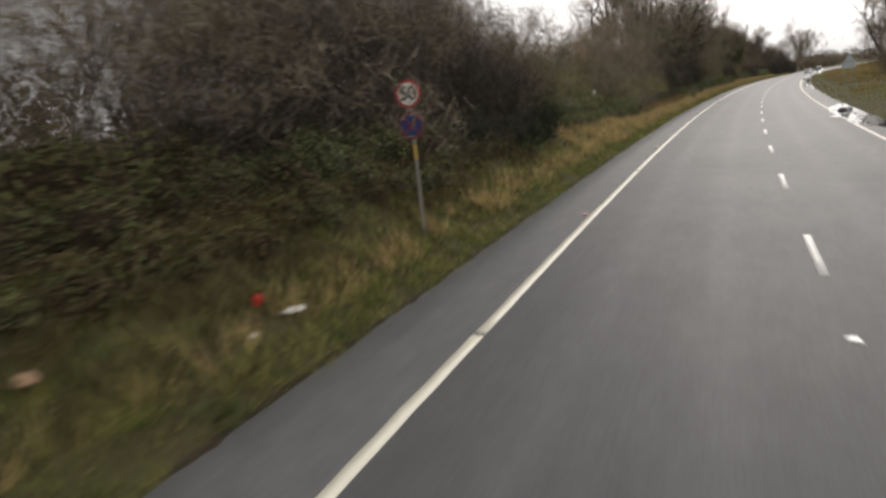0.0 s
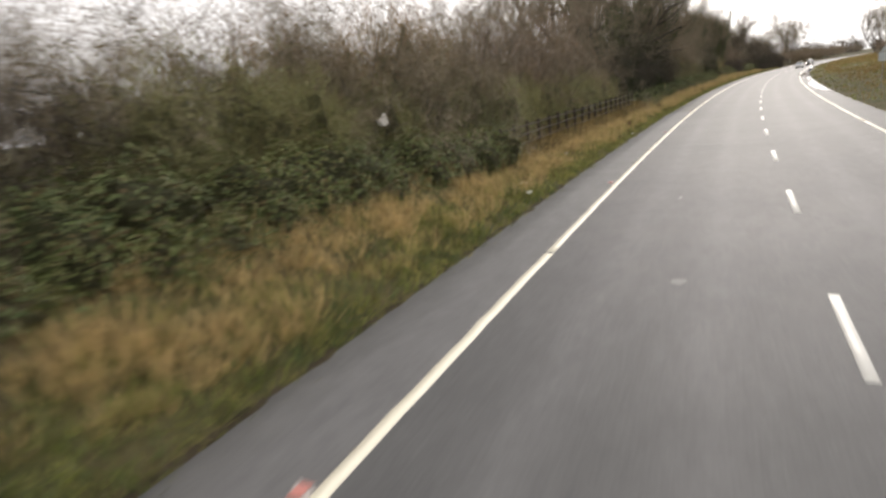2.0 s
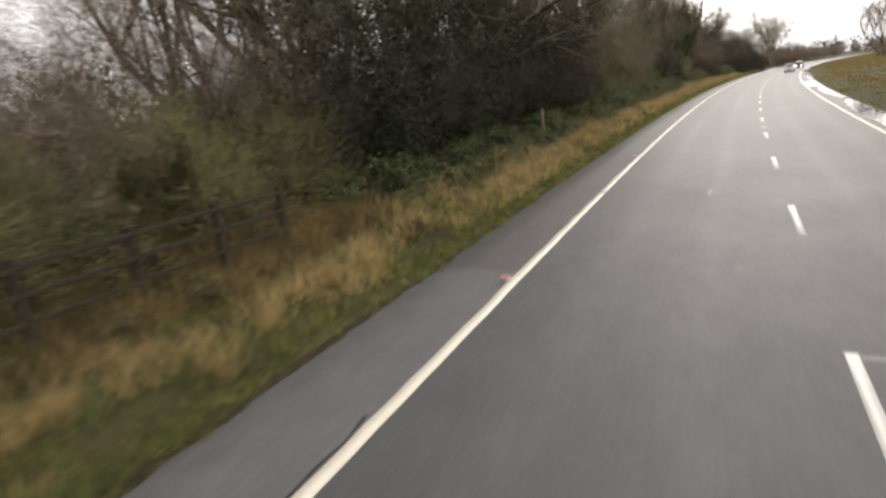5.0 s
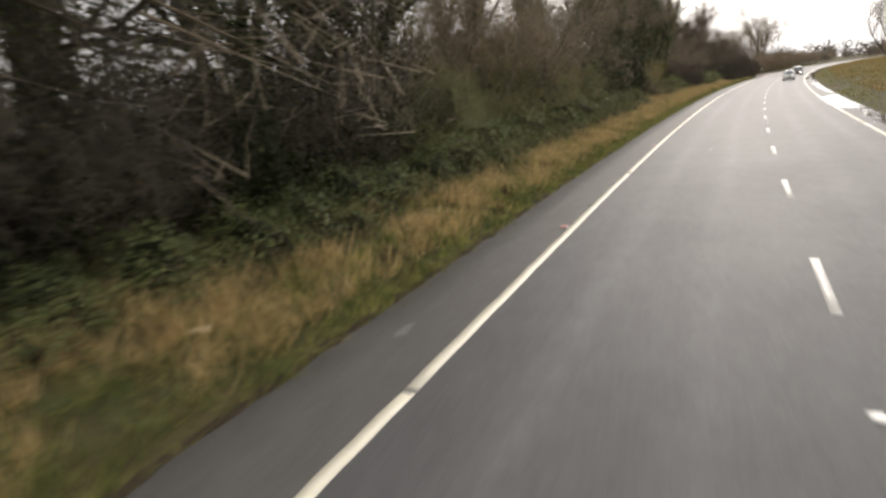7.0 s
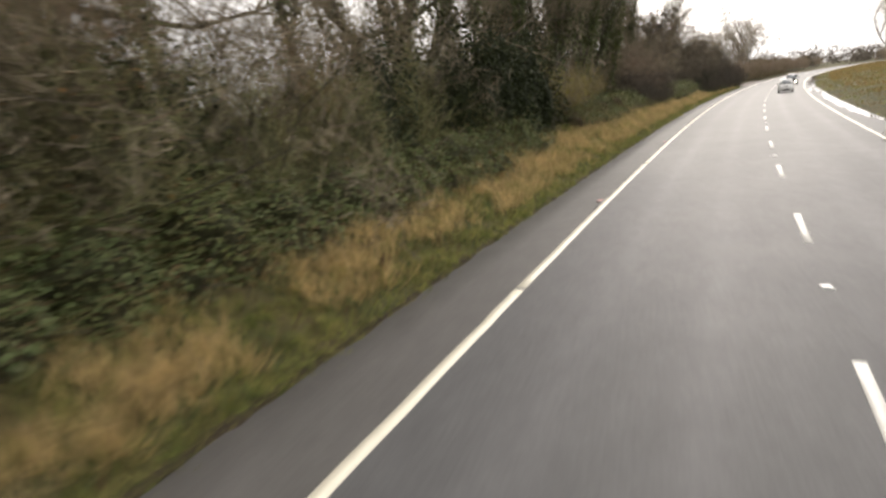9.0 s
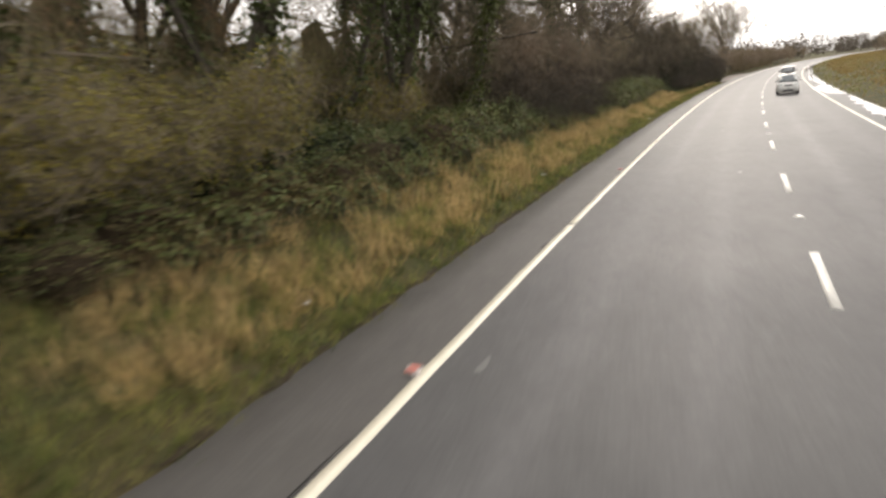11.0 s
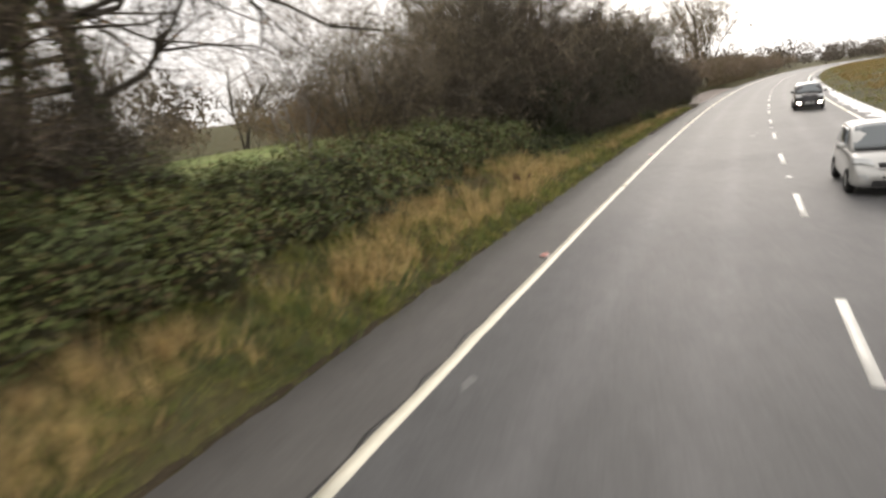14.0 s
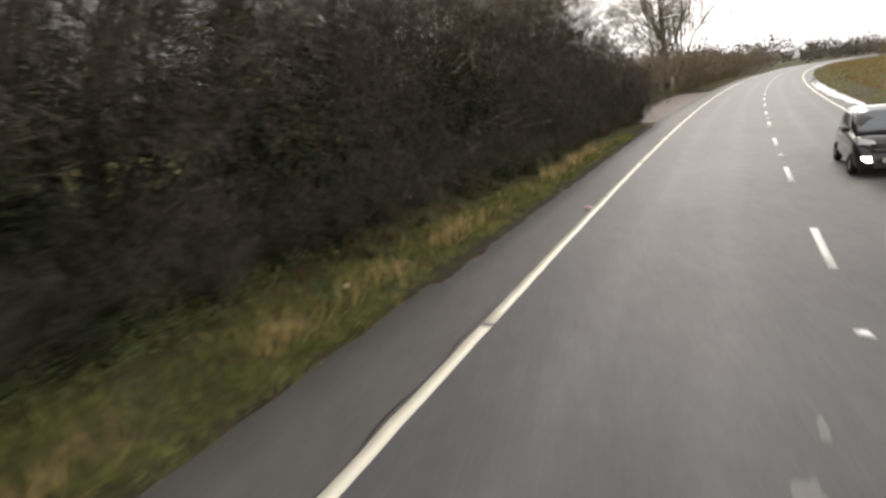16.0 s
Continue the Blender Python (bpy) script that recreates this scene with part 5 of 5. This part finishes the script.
def across(name, s, l0, l1, width, mat, z=0.003):
    n = 14
    v, f = [], []
    for i in range(n + 1):
        l = l0 + (l1 - l0) * i / n
        j = 0.05 * noise.noise(Vector((l * 1.7, s, 0)))
        w = width * (0.6 + 0.8 * abs(noise.noise(Vector((l * 2.9, s, 5)))))
        v += [place(s + j - w / 2, l, z), place(s + j + w / 2, l, z)]
    for i in range(n):
        a = 2 * i
        f.append((a, a + 2, a + 3, a + 1))
    me = mesh_np(name, v, f, mat)
    me.attributes.new("track", "FLOAT", "POINT")
    return me


for s, l0, l1, w in ((87.0, 0.1, 4.6, 0.16), (63.6, -5.15, -0.7, 0.10), (64.0, -7.2, -5.45, 0.07)):
    tagged(part("road_joint", across("road_joint", s, l0, l1, w, M_SCUFF if s > 80 else M_WORN)), "pale worn joint across the asphalt", "road joint", "road joints", "structure")


def blotch(name, s, lat, rs, rl, mat, z=0.004, seed=0):
    v = [place(s, lat, z)]
    n = 18
    for i in range(n):
        a = 6.28319 * i / n
        k = 1 + 0.6 * noise.noise(Vector((math.cos(a) * 1.3 + seed, math.sin(a) * 1.3, seed)))
        v.append(place(s + math.cos(a) * rs * k, lat + math.sin(a) * rl * k, z))
    me = mesh_np(name, v, [(0, 1 + i, 1 + (i + 1) % n) for i in range(n)], mat)
    me.attributes.new("track", "FLOAT", "POINT")
    return me


for i, (s, l, a, b) in enumerate(((42.5, -2.38, 0.18, 0.12), (195.8, -1.24, 0.20, 0.07), (257.2, -1.03, 0.35, 0.13), (210.0, -2.2, 0.25, 0.05), (180.1, -4.6, 0.22, 0.06), (227.0, -4.8, 0.25, 0.07),
                                  (258.4, -0.8, 0.22, 0.05), (76.5, -0.9, 0.25, 0.06), (50.3, -2.9, 0.3, 0.05), (118.0, -6.4, 0.3, 0.1), (98.0, -2.0, 0.5, 0.06), (141.0, -2.6, 0.5, 0.05))):
    tagged(part("road_mark", blotch("road_mark", s, l, a, b, M_WORN, 0.004, i * 3.1)), "small pale scuff on the asphalt", "road mark", "road scuffs", "structure")

tagged(part("road_mark", blotch("road_mark", 130.2, -6.9, 0.16, 0.13, M_TAR, 0.004, 77)), "small dark stain on the hard strip", "road mark", "road scuffs", "structure")


def seam(s0, s1, lat):
    return ribbon("tar_seam", s0, s1, lat, 0.035, 0.003, M_TAR, 0.5, 0.10)


for s0, s1 in ((58, 63), (66, 84), (128, 134), (160, 178), (186, 196), (214, 232), (252, 262)):
    tagged(part("tar_seam", seam(s0, s1, -5.455)), "dark broken seam beside the edge line", "road seam", "road seams", "structure")


def puddle(s0, s1, inner, outer, seed):
    """Standing water along the far gutter with an uneven shore."""
    n = max(10, int((s1 - s0) / 0.8))
    v, f = [], []
    for i in range(n + 1):
        t = i / n
        s = s0 + (s1 - s0) * t
        k = math.sin(math.pi * t) ** 0.45
        j = 0.45 * noise.noise(Vector((s * 0.5, seed, 0))) + 0.2 * noise.noise(Vector((s * 1.7, seed, 4)))
        a = outer - (outer - inner) * k * (0.8 + j)
        v += [place(s, min(a, outer - 0.02), 0.010), place(s, outer + 0.1 * noise.noise(Vector((s, 9, seed))), 0.010)]
    for i in range(n):
        a = 2 * i
        f.append((a, a + 1, a + 3, a + 2))
    return mesh_np("puddle", v, f, M_WATER)


for i, (a, b, l0, l1) in enumerate(((38, 63, 4.0, 6.35), (104, 136, 4.9, 6.3), (138, 162, 5.2, 6.3), (160, 182, 4.1, 6.35), (184, 232, 5.3, 6.35), (234, 254, 4.3, 6.4), (252, 304, 5.0, 6.4), (300, 372, 4.9, 6.4))):
    tagged(part("puddle", puddle(a, b, l0, l1, i)), "shallow bright puddle along the far gutter", "puddle", "gutter puddles", "structure")

# lay-by and field
lay = sheet("layby", [298 + 2 * i for i in range(27)], [-11.8, -10.5, -9, -7.25], lambda s, l: 0.0 if 300 < s < 348 and l > -11.5 else -0.12, M_LAYBY)
lay.attributes.new("track", "FLOAT", "POINT")
tagged(part("layby", lay), "pinkish gravelled lay-by beside the road", "lay-by", kind="structure")
fm = Mat("field_grass", 0.9, 0, 0.2)
fm.color(fm.mix(fm.value(fm.noise(0.3, 5), 0, 1), (0.15, 0.22, 0.06), (0.25, 0.27, 0.10))).bump(fm.noise(8, 4), 0.6, 0.05)
tagged(part("field", sheet("field", list(range(150, 400, 10)), [-52, -46, -40, -36, -32, -28, -25], lambda s, l: ground_z(s, l) + 0.20, fm.m)), "pale green pasture beyond the hedge", "field", kind="structure")

# ---- post and rail fence ----
fence = new("rail_fence")
tagged(fence, "weathered dark wooden post and rail fence on the bank", "fence")
fence.matrix_basis = Matrix.Identity(4)
posts = [51.65 + 1.85 * i for i in range(21)]
for i, s in enumerate(posts):
    bm = bmesh.new()
    add_box(bm, (0.13, 0.12, 2.1), Matrix.Translation((0, 0, 0.22)), 0.008)
    ob = part("post", bm_mesh("post", bm, M_WOODR), fence)
    ob.matrix_basis = at(s, -10.5 + random.uniform(-0.02, 0.02), 0.84 + random.uniform(0.03, 0.09), random.uniform(-4, 4)) @ pose(0, 0, 0, random.uniform(-2, 2), random.uniform(-2, 2), 0)
for i in range(len(posts) - 1):
    for z in (0.36, 0.78, 1.18):
        a, b = place(posts[i], -10.43), place(posts[i + 1], -10.43)
        bm = bmesh.new()
        add_box(bm, (0.04, (b - a).length - 0.01, 0.078), Matrix.Identity(4), 0.006)
        ob = part("rail", bm_mesh("rail", bm, M_WOODR), fence)
        ob.matrix_basis = at((posts[i] + posts[i + 1]) / 2, -10.43, 0.84 + z + random.uniform(-0.015, 0.015)) @ pose(0, 0, 0, random.uniform(-0.8, 0.8), 0, 0)

# ---- litter in the verge ----


def crumple(name, size, mat, seed, flat=0.5):
    bm = bmesh.new()
    bmesh.ops.create_icosphere(bm, subdivisions=3, radius=1)
    for v in bm.verts:
        n = v.co.copy()
        k = 1 + 0.45 * noise.noise(n * 1.6 + Vector((seed, 0, 0))) + 0.35 * noise.noise(n * 4.1 + Vector((0, seed, 0)))
        v.co = Vector((n.x * size[0], n.y * size[1], max(-0.1, n.z) * size[2])) * k
    return bm_mesh(name, bm, mat)


M_BAG = plain("white_plastic_bag", (0.80, 0.78, 0.72), 0.4, 0, 0.3, 20)
M_CREAM = plain("cream_wrapper", (0.75, 0.62, 0.42), 0.6, 0, 0.3, 14)
M_CAN = plain("red_can", (0.65, 0.06, 0.05), 0.35, 0.4)
M_CARD = plain("brown_card", (0.42, 0.27, 0.17), 0.9)
LITTER = (("plastic_bag", M_BAG, "crumpled white plastic bag lying in the grass"), ("food_wrapper", M_CREAM, "crumpled cream food wrapper in the dry grass"),
          ("cardboard_scrap", M_CARD, "damp brown scrap of cardboard in the grass"))
for i, (s, l, kind, size) in enumerate(((7.29, -8.31, 0, 0.26), (6.2, -8.27, 0, 0.12), (3.52, -9.28, 2, 0.30), (51.75, -8.40, 1, 0.20), (50.6, -7.80, 0, 0.22), (60.12, -8.93, 0, 0.17), (68.92, -10.28, 1, 0.26),
                                        (79.56, -10.62, 0, 0.16), (70.73, -7.44, 0, 0.14), (72.86, -10.37, 0, 0.13), (116.16, -9.08, 1, 0.24), (180.76, -8.21, 0, 0.12), (194.48, -7.89, 0, 0.13),
                                        (213.55, -9.07, 0, 0.14), (220.23, -7.48, 0, 0.12), (219.55, -7.58, 0, 0.18), (260.82, -8.5, 1, 0.13), (277.49, -8.03, 0, 0.12), (281.29, -7.7, 0, 0.12),
                                        (26.73, -8.58, 0, 0.13))):
    n, mt, lab = LITTER[kind]
    ob = tagged(new(n, crumple(n, (size * 0.78, size * 0.42, size * 0.24), mt, i * 1.7)), lab, "litter", "roadside litter")
    ob.matrix_basis = at(s, l, ground_z(s, l) + 0.10, random.uniform(0, 180))
can = new("drink_can")
tagged(can, "red drink can lying in the verge grass", "litter", "roadside litter")
bm = bmesh.new()
bmesh.ops.create_cone(bm, cap_ends=True, segments=20, radius1=0.055, radius2=0.055, depth=0.17, matrix=pose(0, 0, 0.05, 90, 0, 25))
bmesh.ops.bevel(bm, geom=[e for e in bm.edges if len(e.link_faces) == 2 and e.calc_face_angle() > 1], offset=0.010, segments=2, affect="EDGES")
part("body", bm_mesh("body", bm, M_CAN), can)
can.matrix_basis = at(6.87, -8.71, ground_z(6.87, -8.71) + 0.16, 20, 1.5)
ob = tagged(new("plastic_bag", crumple("plastic_bag", (0.16, 0.12, 0.30), M_BAG, 31)), "torn white plastic bag caught in the bush", "litter", "roadside litter")
ob.matrix_basis = at(48.5, -12.0, 3.1)


# ---- dead dock stalks, a marker post and debris ----
M_DOCK = plain("dead_dock_brown", (0.10, 0.055, 0.032), 0.85)


def dock(seed):
    """A dead dock plant: a few upright stalks thick with seed heads."""
    rng = np.random.default_rng(seed)
    segs, seeds = [], []
    for i in range(5):
        p = np.array([rng.normal(0, 0.05), rng.normal(0, 0.05), -0.1])
        d = unit(np.array([rng.normal(0, 0.16), rng.normal(0, 0.16), 1.0]))
        ln = rng.uniform(0.6, 0.95)
        q = p + d * ln
        segs.append((*p, *q, 0.009, 0.004))
        for k in range(4):
            b = p + d * ln * rng.uniform(0.45, 0.8)
            e = b + unit(d + rng.normal(0, 0.3, 3)) * 0.2
            segs.append((*b, *e, 0.005, 0.003))
            seeds += [b + (e - b) * u + rng.normal(0, 0.012, 3) for u in np.linspace(0.15, 1, 9)]
    c = np.array(seeds)
    return thing("dock_plant", "dead dark-brown dock plant with seed heads on the verge", "plant",
                 [("stalk", mesh_np("stalk", *tubes(segs), M_DOCK)), ("seed_head", mesh_np("seed_head", *blades(rng, c, np.zeros_like(c), 0.05, 0.035, 1.0), M_DOCK))])


docks = [Kind(lambda k=k: dock(200 + k), "dead dock plants") for k in range(2)]
for i, (s, l) in enumerate(((133.2, -8.4), (239.6, -8.4), (74.0, -8.24), (120.4, -8.14), (128.0, -8.16), (91.0, -8.5), (152.0, -8.3))):
    docks[i % 2].stand(s, l, 0.9 + 0.1 * (i % 3))
bm = bmesh.new()
add_box(bm, (0.11, 0.08, 1.75), Matrix.Translation((0, 0, 0.55)), 0.012)
marker = tagged(new("marker_post", bm_mesh("marker_post", bm, plain("faded_yellow_plastic", (0.31, 0.28, 0.13), 0.6))), "faded yellow square marker post at the foot of the bushes", "post")
marker.matrix_basis = at(108.4, -10.3, ground_z(108.4, -10.3) + 0.18, 6)
ob = tagged(new("debris_clump", crumple("debris_clump", (0.28, 0.20, 0.16), M_BARK, 57)), "dark clump of debris lying in the gutter puddle", "debris")
ob.matrix_basis = at(54.0, 5.3, 0.02, 30)

# ---- oncoming cars ----


def loft(name, sections, mat, n=20):
    """A car body skinned over sections: (y, low, high, half width, half width on top)."""
    bm = bmesh.new()
    rings = []
    for y, lo, hi, hw, tw in sections:
        ring = []
        for i in range(n):
            a = 6.28319 * (i + 0.5) / n
            c, s = math.cos(a), math.sin(a)
            p = 0.34
            x = math.copysign(abs(c) ** p, c)
            z = math.copysign(abs(s) ** p, s)
            t = (z + 1) / 2
            ring.append(bm.verts.new((x * (hw + (tw - hw) * t ** 1.5), y, (lo + hi) / 2 + z * (hi - lo) / 2)))
        rings.append(ring)
    for a, b in zip(rings, rings[1:]):
        for i in range(n):
            j = (i + 1) % n
            bm.faces.new((a[i], a[j], b[j], b[i]))
    bm.faces.new(list(reversed(rings[0])))
    bm.faces.new(rings[-1])
    bmesh.ops.recalc_face_normals(bm, faces=bm.faces)
    return bm_mesh(name, bm, mat, True)


def panel(name, corners, mat, thick=0.012, bow=0.0, n=6):
    """A bowed panel between four corners, lower left round to upper left."""
    a, b, c, d = (Vector(p) for p in corners)
    nrm = (b - a).cross(d - a).normalized()
    bm = bmesh.new()
    grid = []
    for j in range(n + 1):
        rowv = []
        for i in range(n + 1):
            u, v = i / n, j / n
            p = a.lerp(b, u).lerp(d.lerp(c, u), v) + nrm * bow * (1 - (2 * u - 1) ** 2)
            rowv.append(bm.verts.new(p))
        grid.append(rowv)
    faces = [bm.faces.new((grid[j][i], grid[j][i + 1], grid[j + 1][i + 1], grid[j + 1][i])) for j in range(n) for i in range(n)]
    out = bmesh.ops.extrude_face_region(bm, geom=faces)
    bmesh.ops.translate(bm, verts=[g for g in out["geom"] if isinstance(g, bmesh.types.BMVert)], vec=nrm * thick)
    bmesh.ops.recalc_face_normals(bm, faces=bm.faces)
    return bm_mesh(name, bm, mat, True)


def wheel_mesh(name, r, w, mat, inner):
    bm = bmesh.new()
    prof = [(inner, -w / 2), (r * 0.93, -w / 2), (r, -w / 3), (r, w / 3), (r * 0.93, w / 2), (inner, w / 2)]
    n = 28
    rings = [[bm.verts.new((x, math.cos(6.28319 * i / n) * q, math.sin(6.28319 * i / n) * q)) for i in range(n)] for q, x in prof]
    for a, b in zip(rings, rings[1:] + rings[:1]):
        for i in range(n):
            j = (i + 1) % n
            bm.faces.new((a[i], a[j], b[j], b[i]))
    bmesh.ops.recalc_face_normals(bm, faces=bm.faces)
    return bm_mesh(name, bm, mat, True)


def glossy(name, col, metal, rough):
    a = Mat(name, rough, metal)
    a.color(a.mix(a.value(a.noise(4, 5), 0, 0.35), col, tuple(v * 0.7 for v in col)))
    a.b.inputs["Coat Weight"].default_value = 0.6
    return a.m


M_GLASS = Mat("car_glass", 0.04, 0.35, 0.9).color((0.16, 0.18, 0.19)).m
M_TYRE = plain("tyre_rubber", (0.02, 0.02, 0.02), 0.85)
M_RIM = plain("alloy_rim", (0.45, 0.45, 0.46), 0.35, 0.8)
M_TRIM = plain("black_trim", (0.025, 0.025, 0.026), 0.55)
M_PLATE = plain("number_plate_white", (0.75, 0.75, 0.72), 0.5)
M_LAMP = Mat("clear_headlamp", 0.1, 0.2).color((0.72, 0.74, 0.74)).m
M_LAMPON = Mat("lit_headlamp", 0.2).color((0.9, 0.88, 0.8)).glow((1.0, 0.90, 0.72), 22.0).m
M_CHROME = Mat("chrome", 0.12, 1.0).color((0.8, 0.8, 0.82)).m


def car(label, paint_mat, L, Wd, H, lamp, bonnet, wide_grille):
    """A hatchback whose nose points to -y."""
    h = Wd / 2
    root = new("car")
    tagged(root, label, "car", "oncoming cars")
    body = part("body", loft("body", [(0.00, 0.30, 0.58, h * 0.74, h * 0.66), (0.07, 0.22, 0.68, h * 0.88, h * 0.80), (0.30, 0.19, bonnet - 0.12, h * 0.97, h * 0.86),
                                      (0.75, 0.18, bonnet - 0.02, h, h * 0.88), (1.05, 0.18, bonnet + 0.03, h, h * 0.90), (L * 0.5, 0.18, bonnet + 0.06, h, h * 0.92),
                                      (L - 0.45, 0.20, bonnet + 0.08, h, h * 0.92), (L - 0.10, 0.24, bonnet + 0.04, h * 0.95, h * 0.88), (L, 0.34, bonnet - 0.1, h * 0.85, h * 0.80)], paint_mat), root)
    w0, r0, r1, w1 = 0.88, L * 0.44, L * 0.84, L - 0.08
    part("cabin", loft("cabin", [(w0, bonnet - 0.10, bonnet + 0.02, h * 0.86, h * 0.80), ((w0 + r0) / 2, bonnet - 0.1, (bonnet + H) / 2 + 0.06, h * 0.90, h * 0.80), (r0, bonnet - 0.1, H - 0.02, h * 0.92, h * 0.78),
                                 ((r0 + r1) / 2, bonnet - 0.1, H, h * 0.92, h * 0.77), (r1, bonnet - 0.1, H - 0.06, h * 0.91, h * 0.75), (w1, bonnet - 0.1, bonnet + 0.08, h * 0.86, h * 0.78)], paint_mat), root)
    part("windscreen", panel("windscreen", [(-h * 0.80, w0 + 0.02, bonnet + 0.02), (h * 0.80, w0 + 0.02, bonnet + 0.02), (h * 0.70, r0 - 0.06, H - 0.08), (-h * 0.70, r0 - 0.06, H - 0.08)], M_GLASS, 0.012, 0.07), root, "dark curved windscreen")
    for k in (-1, 1):
        a = [(k * h * 0.935, w0 + 0.42, bonnet + 0.06), (k * h * 0.935, r1 - 0.05, bonnet + 0.08), (k * h * 0.81, r1 - 0.25, H - 0.15), (k * h * 0.81, r0 + 0.08, H - 0.14)]
        part("side_window", panel("side_window", a if k > 0 else [a[1], a[0], a[3], a[2]], M_GLASS, 0.01, 0.02), root, "dark side glass")
        bm = bmesh.new()
        add_box(bm, (0.20, 0.10, 0.14), pose(k * (h + 0.06), w0 + 0.40, bonnet + 0.10), 0.035)
        part("mirror", bm_mesh("mirror", bm, paint_mat if not wide_grille else M_TRIM, True), root)
        hl = [(k * h * 0.42, 0.05, bonnet - 0.27), (k * h * 0.90, 0.30, bonnet - 0.24), (k * h * 0.88, 0.40, bonnet - 0.10), (k * h * 0.50, 0.14, bonnet - 0.13)]
        part("headlight", panel("headlight", hl if k > 0 else [hl[1], hl[0], hl[3], hl[2]], M_LAMP, 0.03, 0.03), root, "clear headlight")
        fl = [(k * h * 0.56, -0.01, 0.42), (k * h * 0.80, 0.09, 0.42), (k * h * 0.80, 0.09, 0.55), (k * h * 0.56, -0.01, 0.55)]
        part("front_lamp", panel("front_lamp", fl if k > 0 else [fl[1], fl[0], fl[3], fl[2]], lamp, 0.03, 0.01), root, "lower front lamp")
        for y in (0.72, L - 0.62):
            ob = part("wheel", wheel_mesh("wheel", 0.30, 0.19, M_TYRE, 0.18), root, "black tyre")
            ob.location = (k * (h - 0.10), y, 0.30)
            bm = bmesh.new()
            bmesh.ops.create_cone(bm, cap_ends=True, segments=20, radius1=0.19, radius2=0.17, depth=0.16, matrix=pose(0, 0, 0, 0, 90, 0))
            part("rim", bm_mesh("rim", bm, M_RIM), ob, "silver wheel rim")
    g = 0.62 if wide_grille else 0.36
    part("grille", panel("grille", [(-h * g * 0.9, -0.02, bonnet - 0.30), (h * g * 0.9, -0.02, bonnet - 0.30), (h * g, 0.03, bonnet - 0.20), (-h * g, 0.03, bonnet - 0.20)], M_TRIM, 0.035, 0.02), root, "black grille")
    part("intake", panel("intake", [(-h * 0.5, -0.025, 0.26), (h * 0.5, -0.025, 0.26), (h * 0.46, -0.02, 0.40), (-h * 0.46, -0.02, 0.40)], M_TRIM, 0.03, 0.02), root, "dark lower air intake")
    bm = bmesh.new()
    add_box(bm, (0.52, 0.02, 0.11), pose(0, -0.055, 0.47), 0.004)
    plate = part("number_plate", bm_mesh("number_plate", bm, M_PLATE), root, "pale number plate")
    for i in range(6):
        bm = bmesh.new()
        add_box(bm, (0.045, 0.004, 0.07), pose(-0.185 + 0.074 * i, -0.067, 0.47))
        part("bar", bm_mesh("bar", bm, M_BLACK), plate, "dark bar")
    bm = disc(bmesh.new(), 0.055, -0.05, -0.03, 20)
    bmesh.ops.translate(bm, verts=bm.verts, vec=(0, 0.0, bonnet - 0.24))
    part("badge", bm_mesh("badge", bm, M_CHROME), root, "chrome badge")
    bm = bmesh.new()
    add_box(bm, (Wd * 0.78, 0.03, 0.06), pose(0, 0.84, bonnet + 0.03), 0.01)
    part("wiper_cowl", bm_mesh("wiper_cowl", bm, M_TRIM), root)
    return root


silver = car("small silver hatchback on the oncoming lane", glossy("silver_paint", (0.62, 0.62, 0.60), 0.35, 0.3), 3.65, 1.68, 1.62, M_LAMP, 1.0, False)
silver.matrix_basis = at(239.4, 2.15, 0.004, 0, 1.14)
dark = car("black compact car with its front lamps lit", glossy("black_paint", (0.03, 0.028, 0.03), 0.2, 0.25), 4.1, 1.80, 1.74, M_LAMPON, 1.09, True)
dark.matrix_basis = at(273.5, 2.65, 0.004, 0, 1.14)
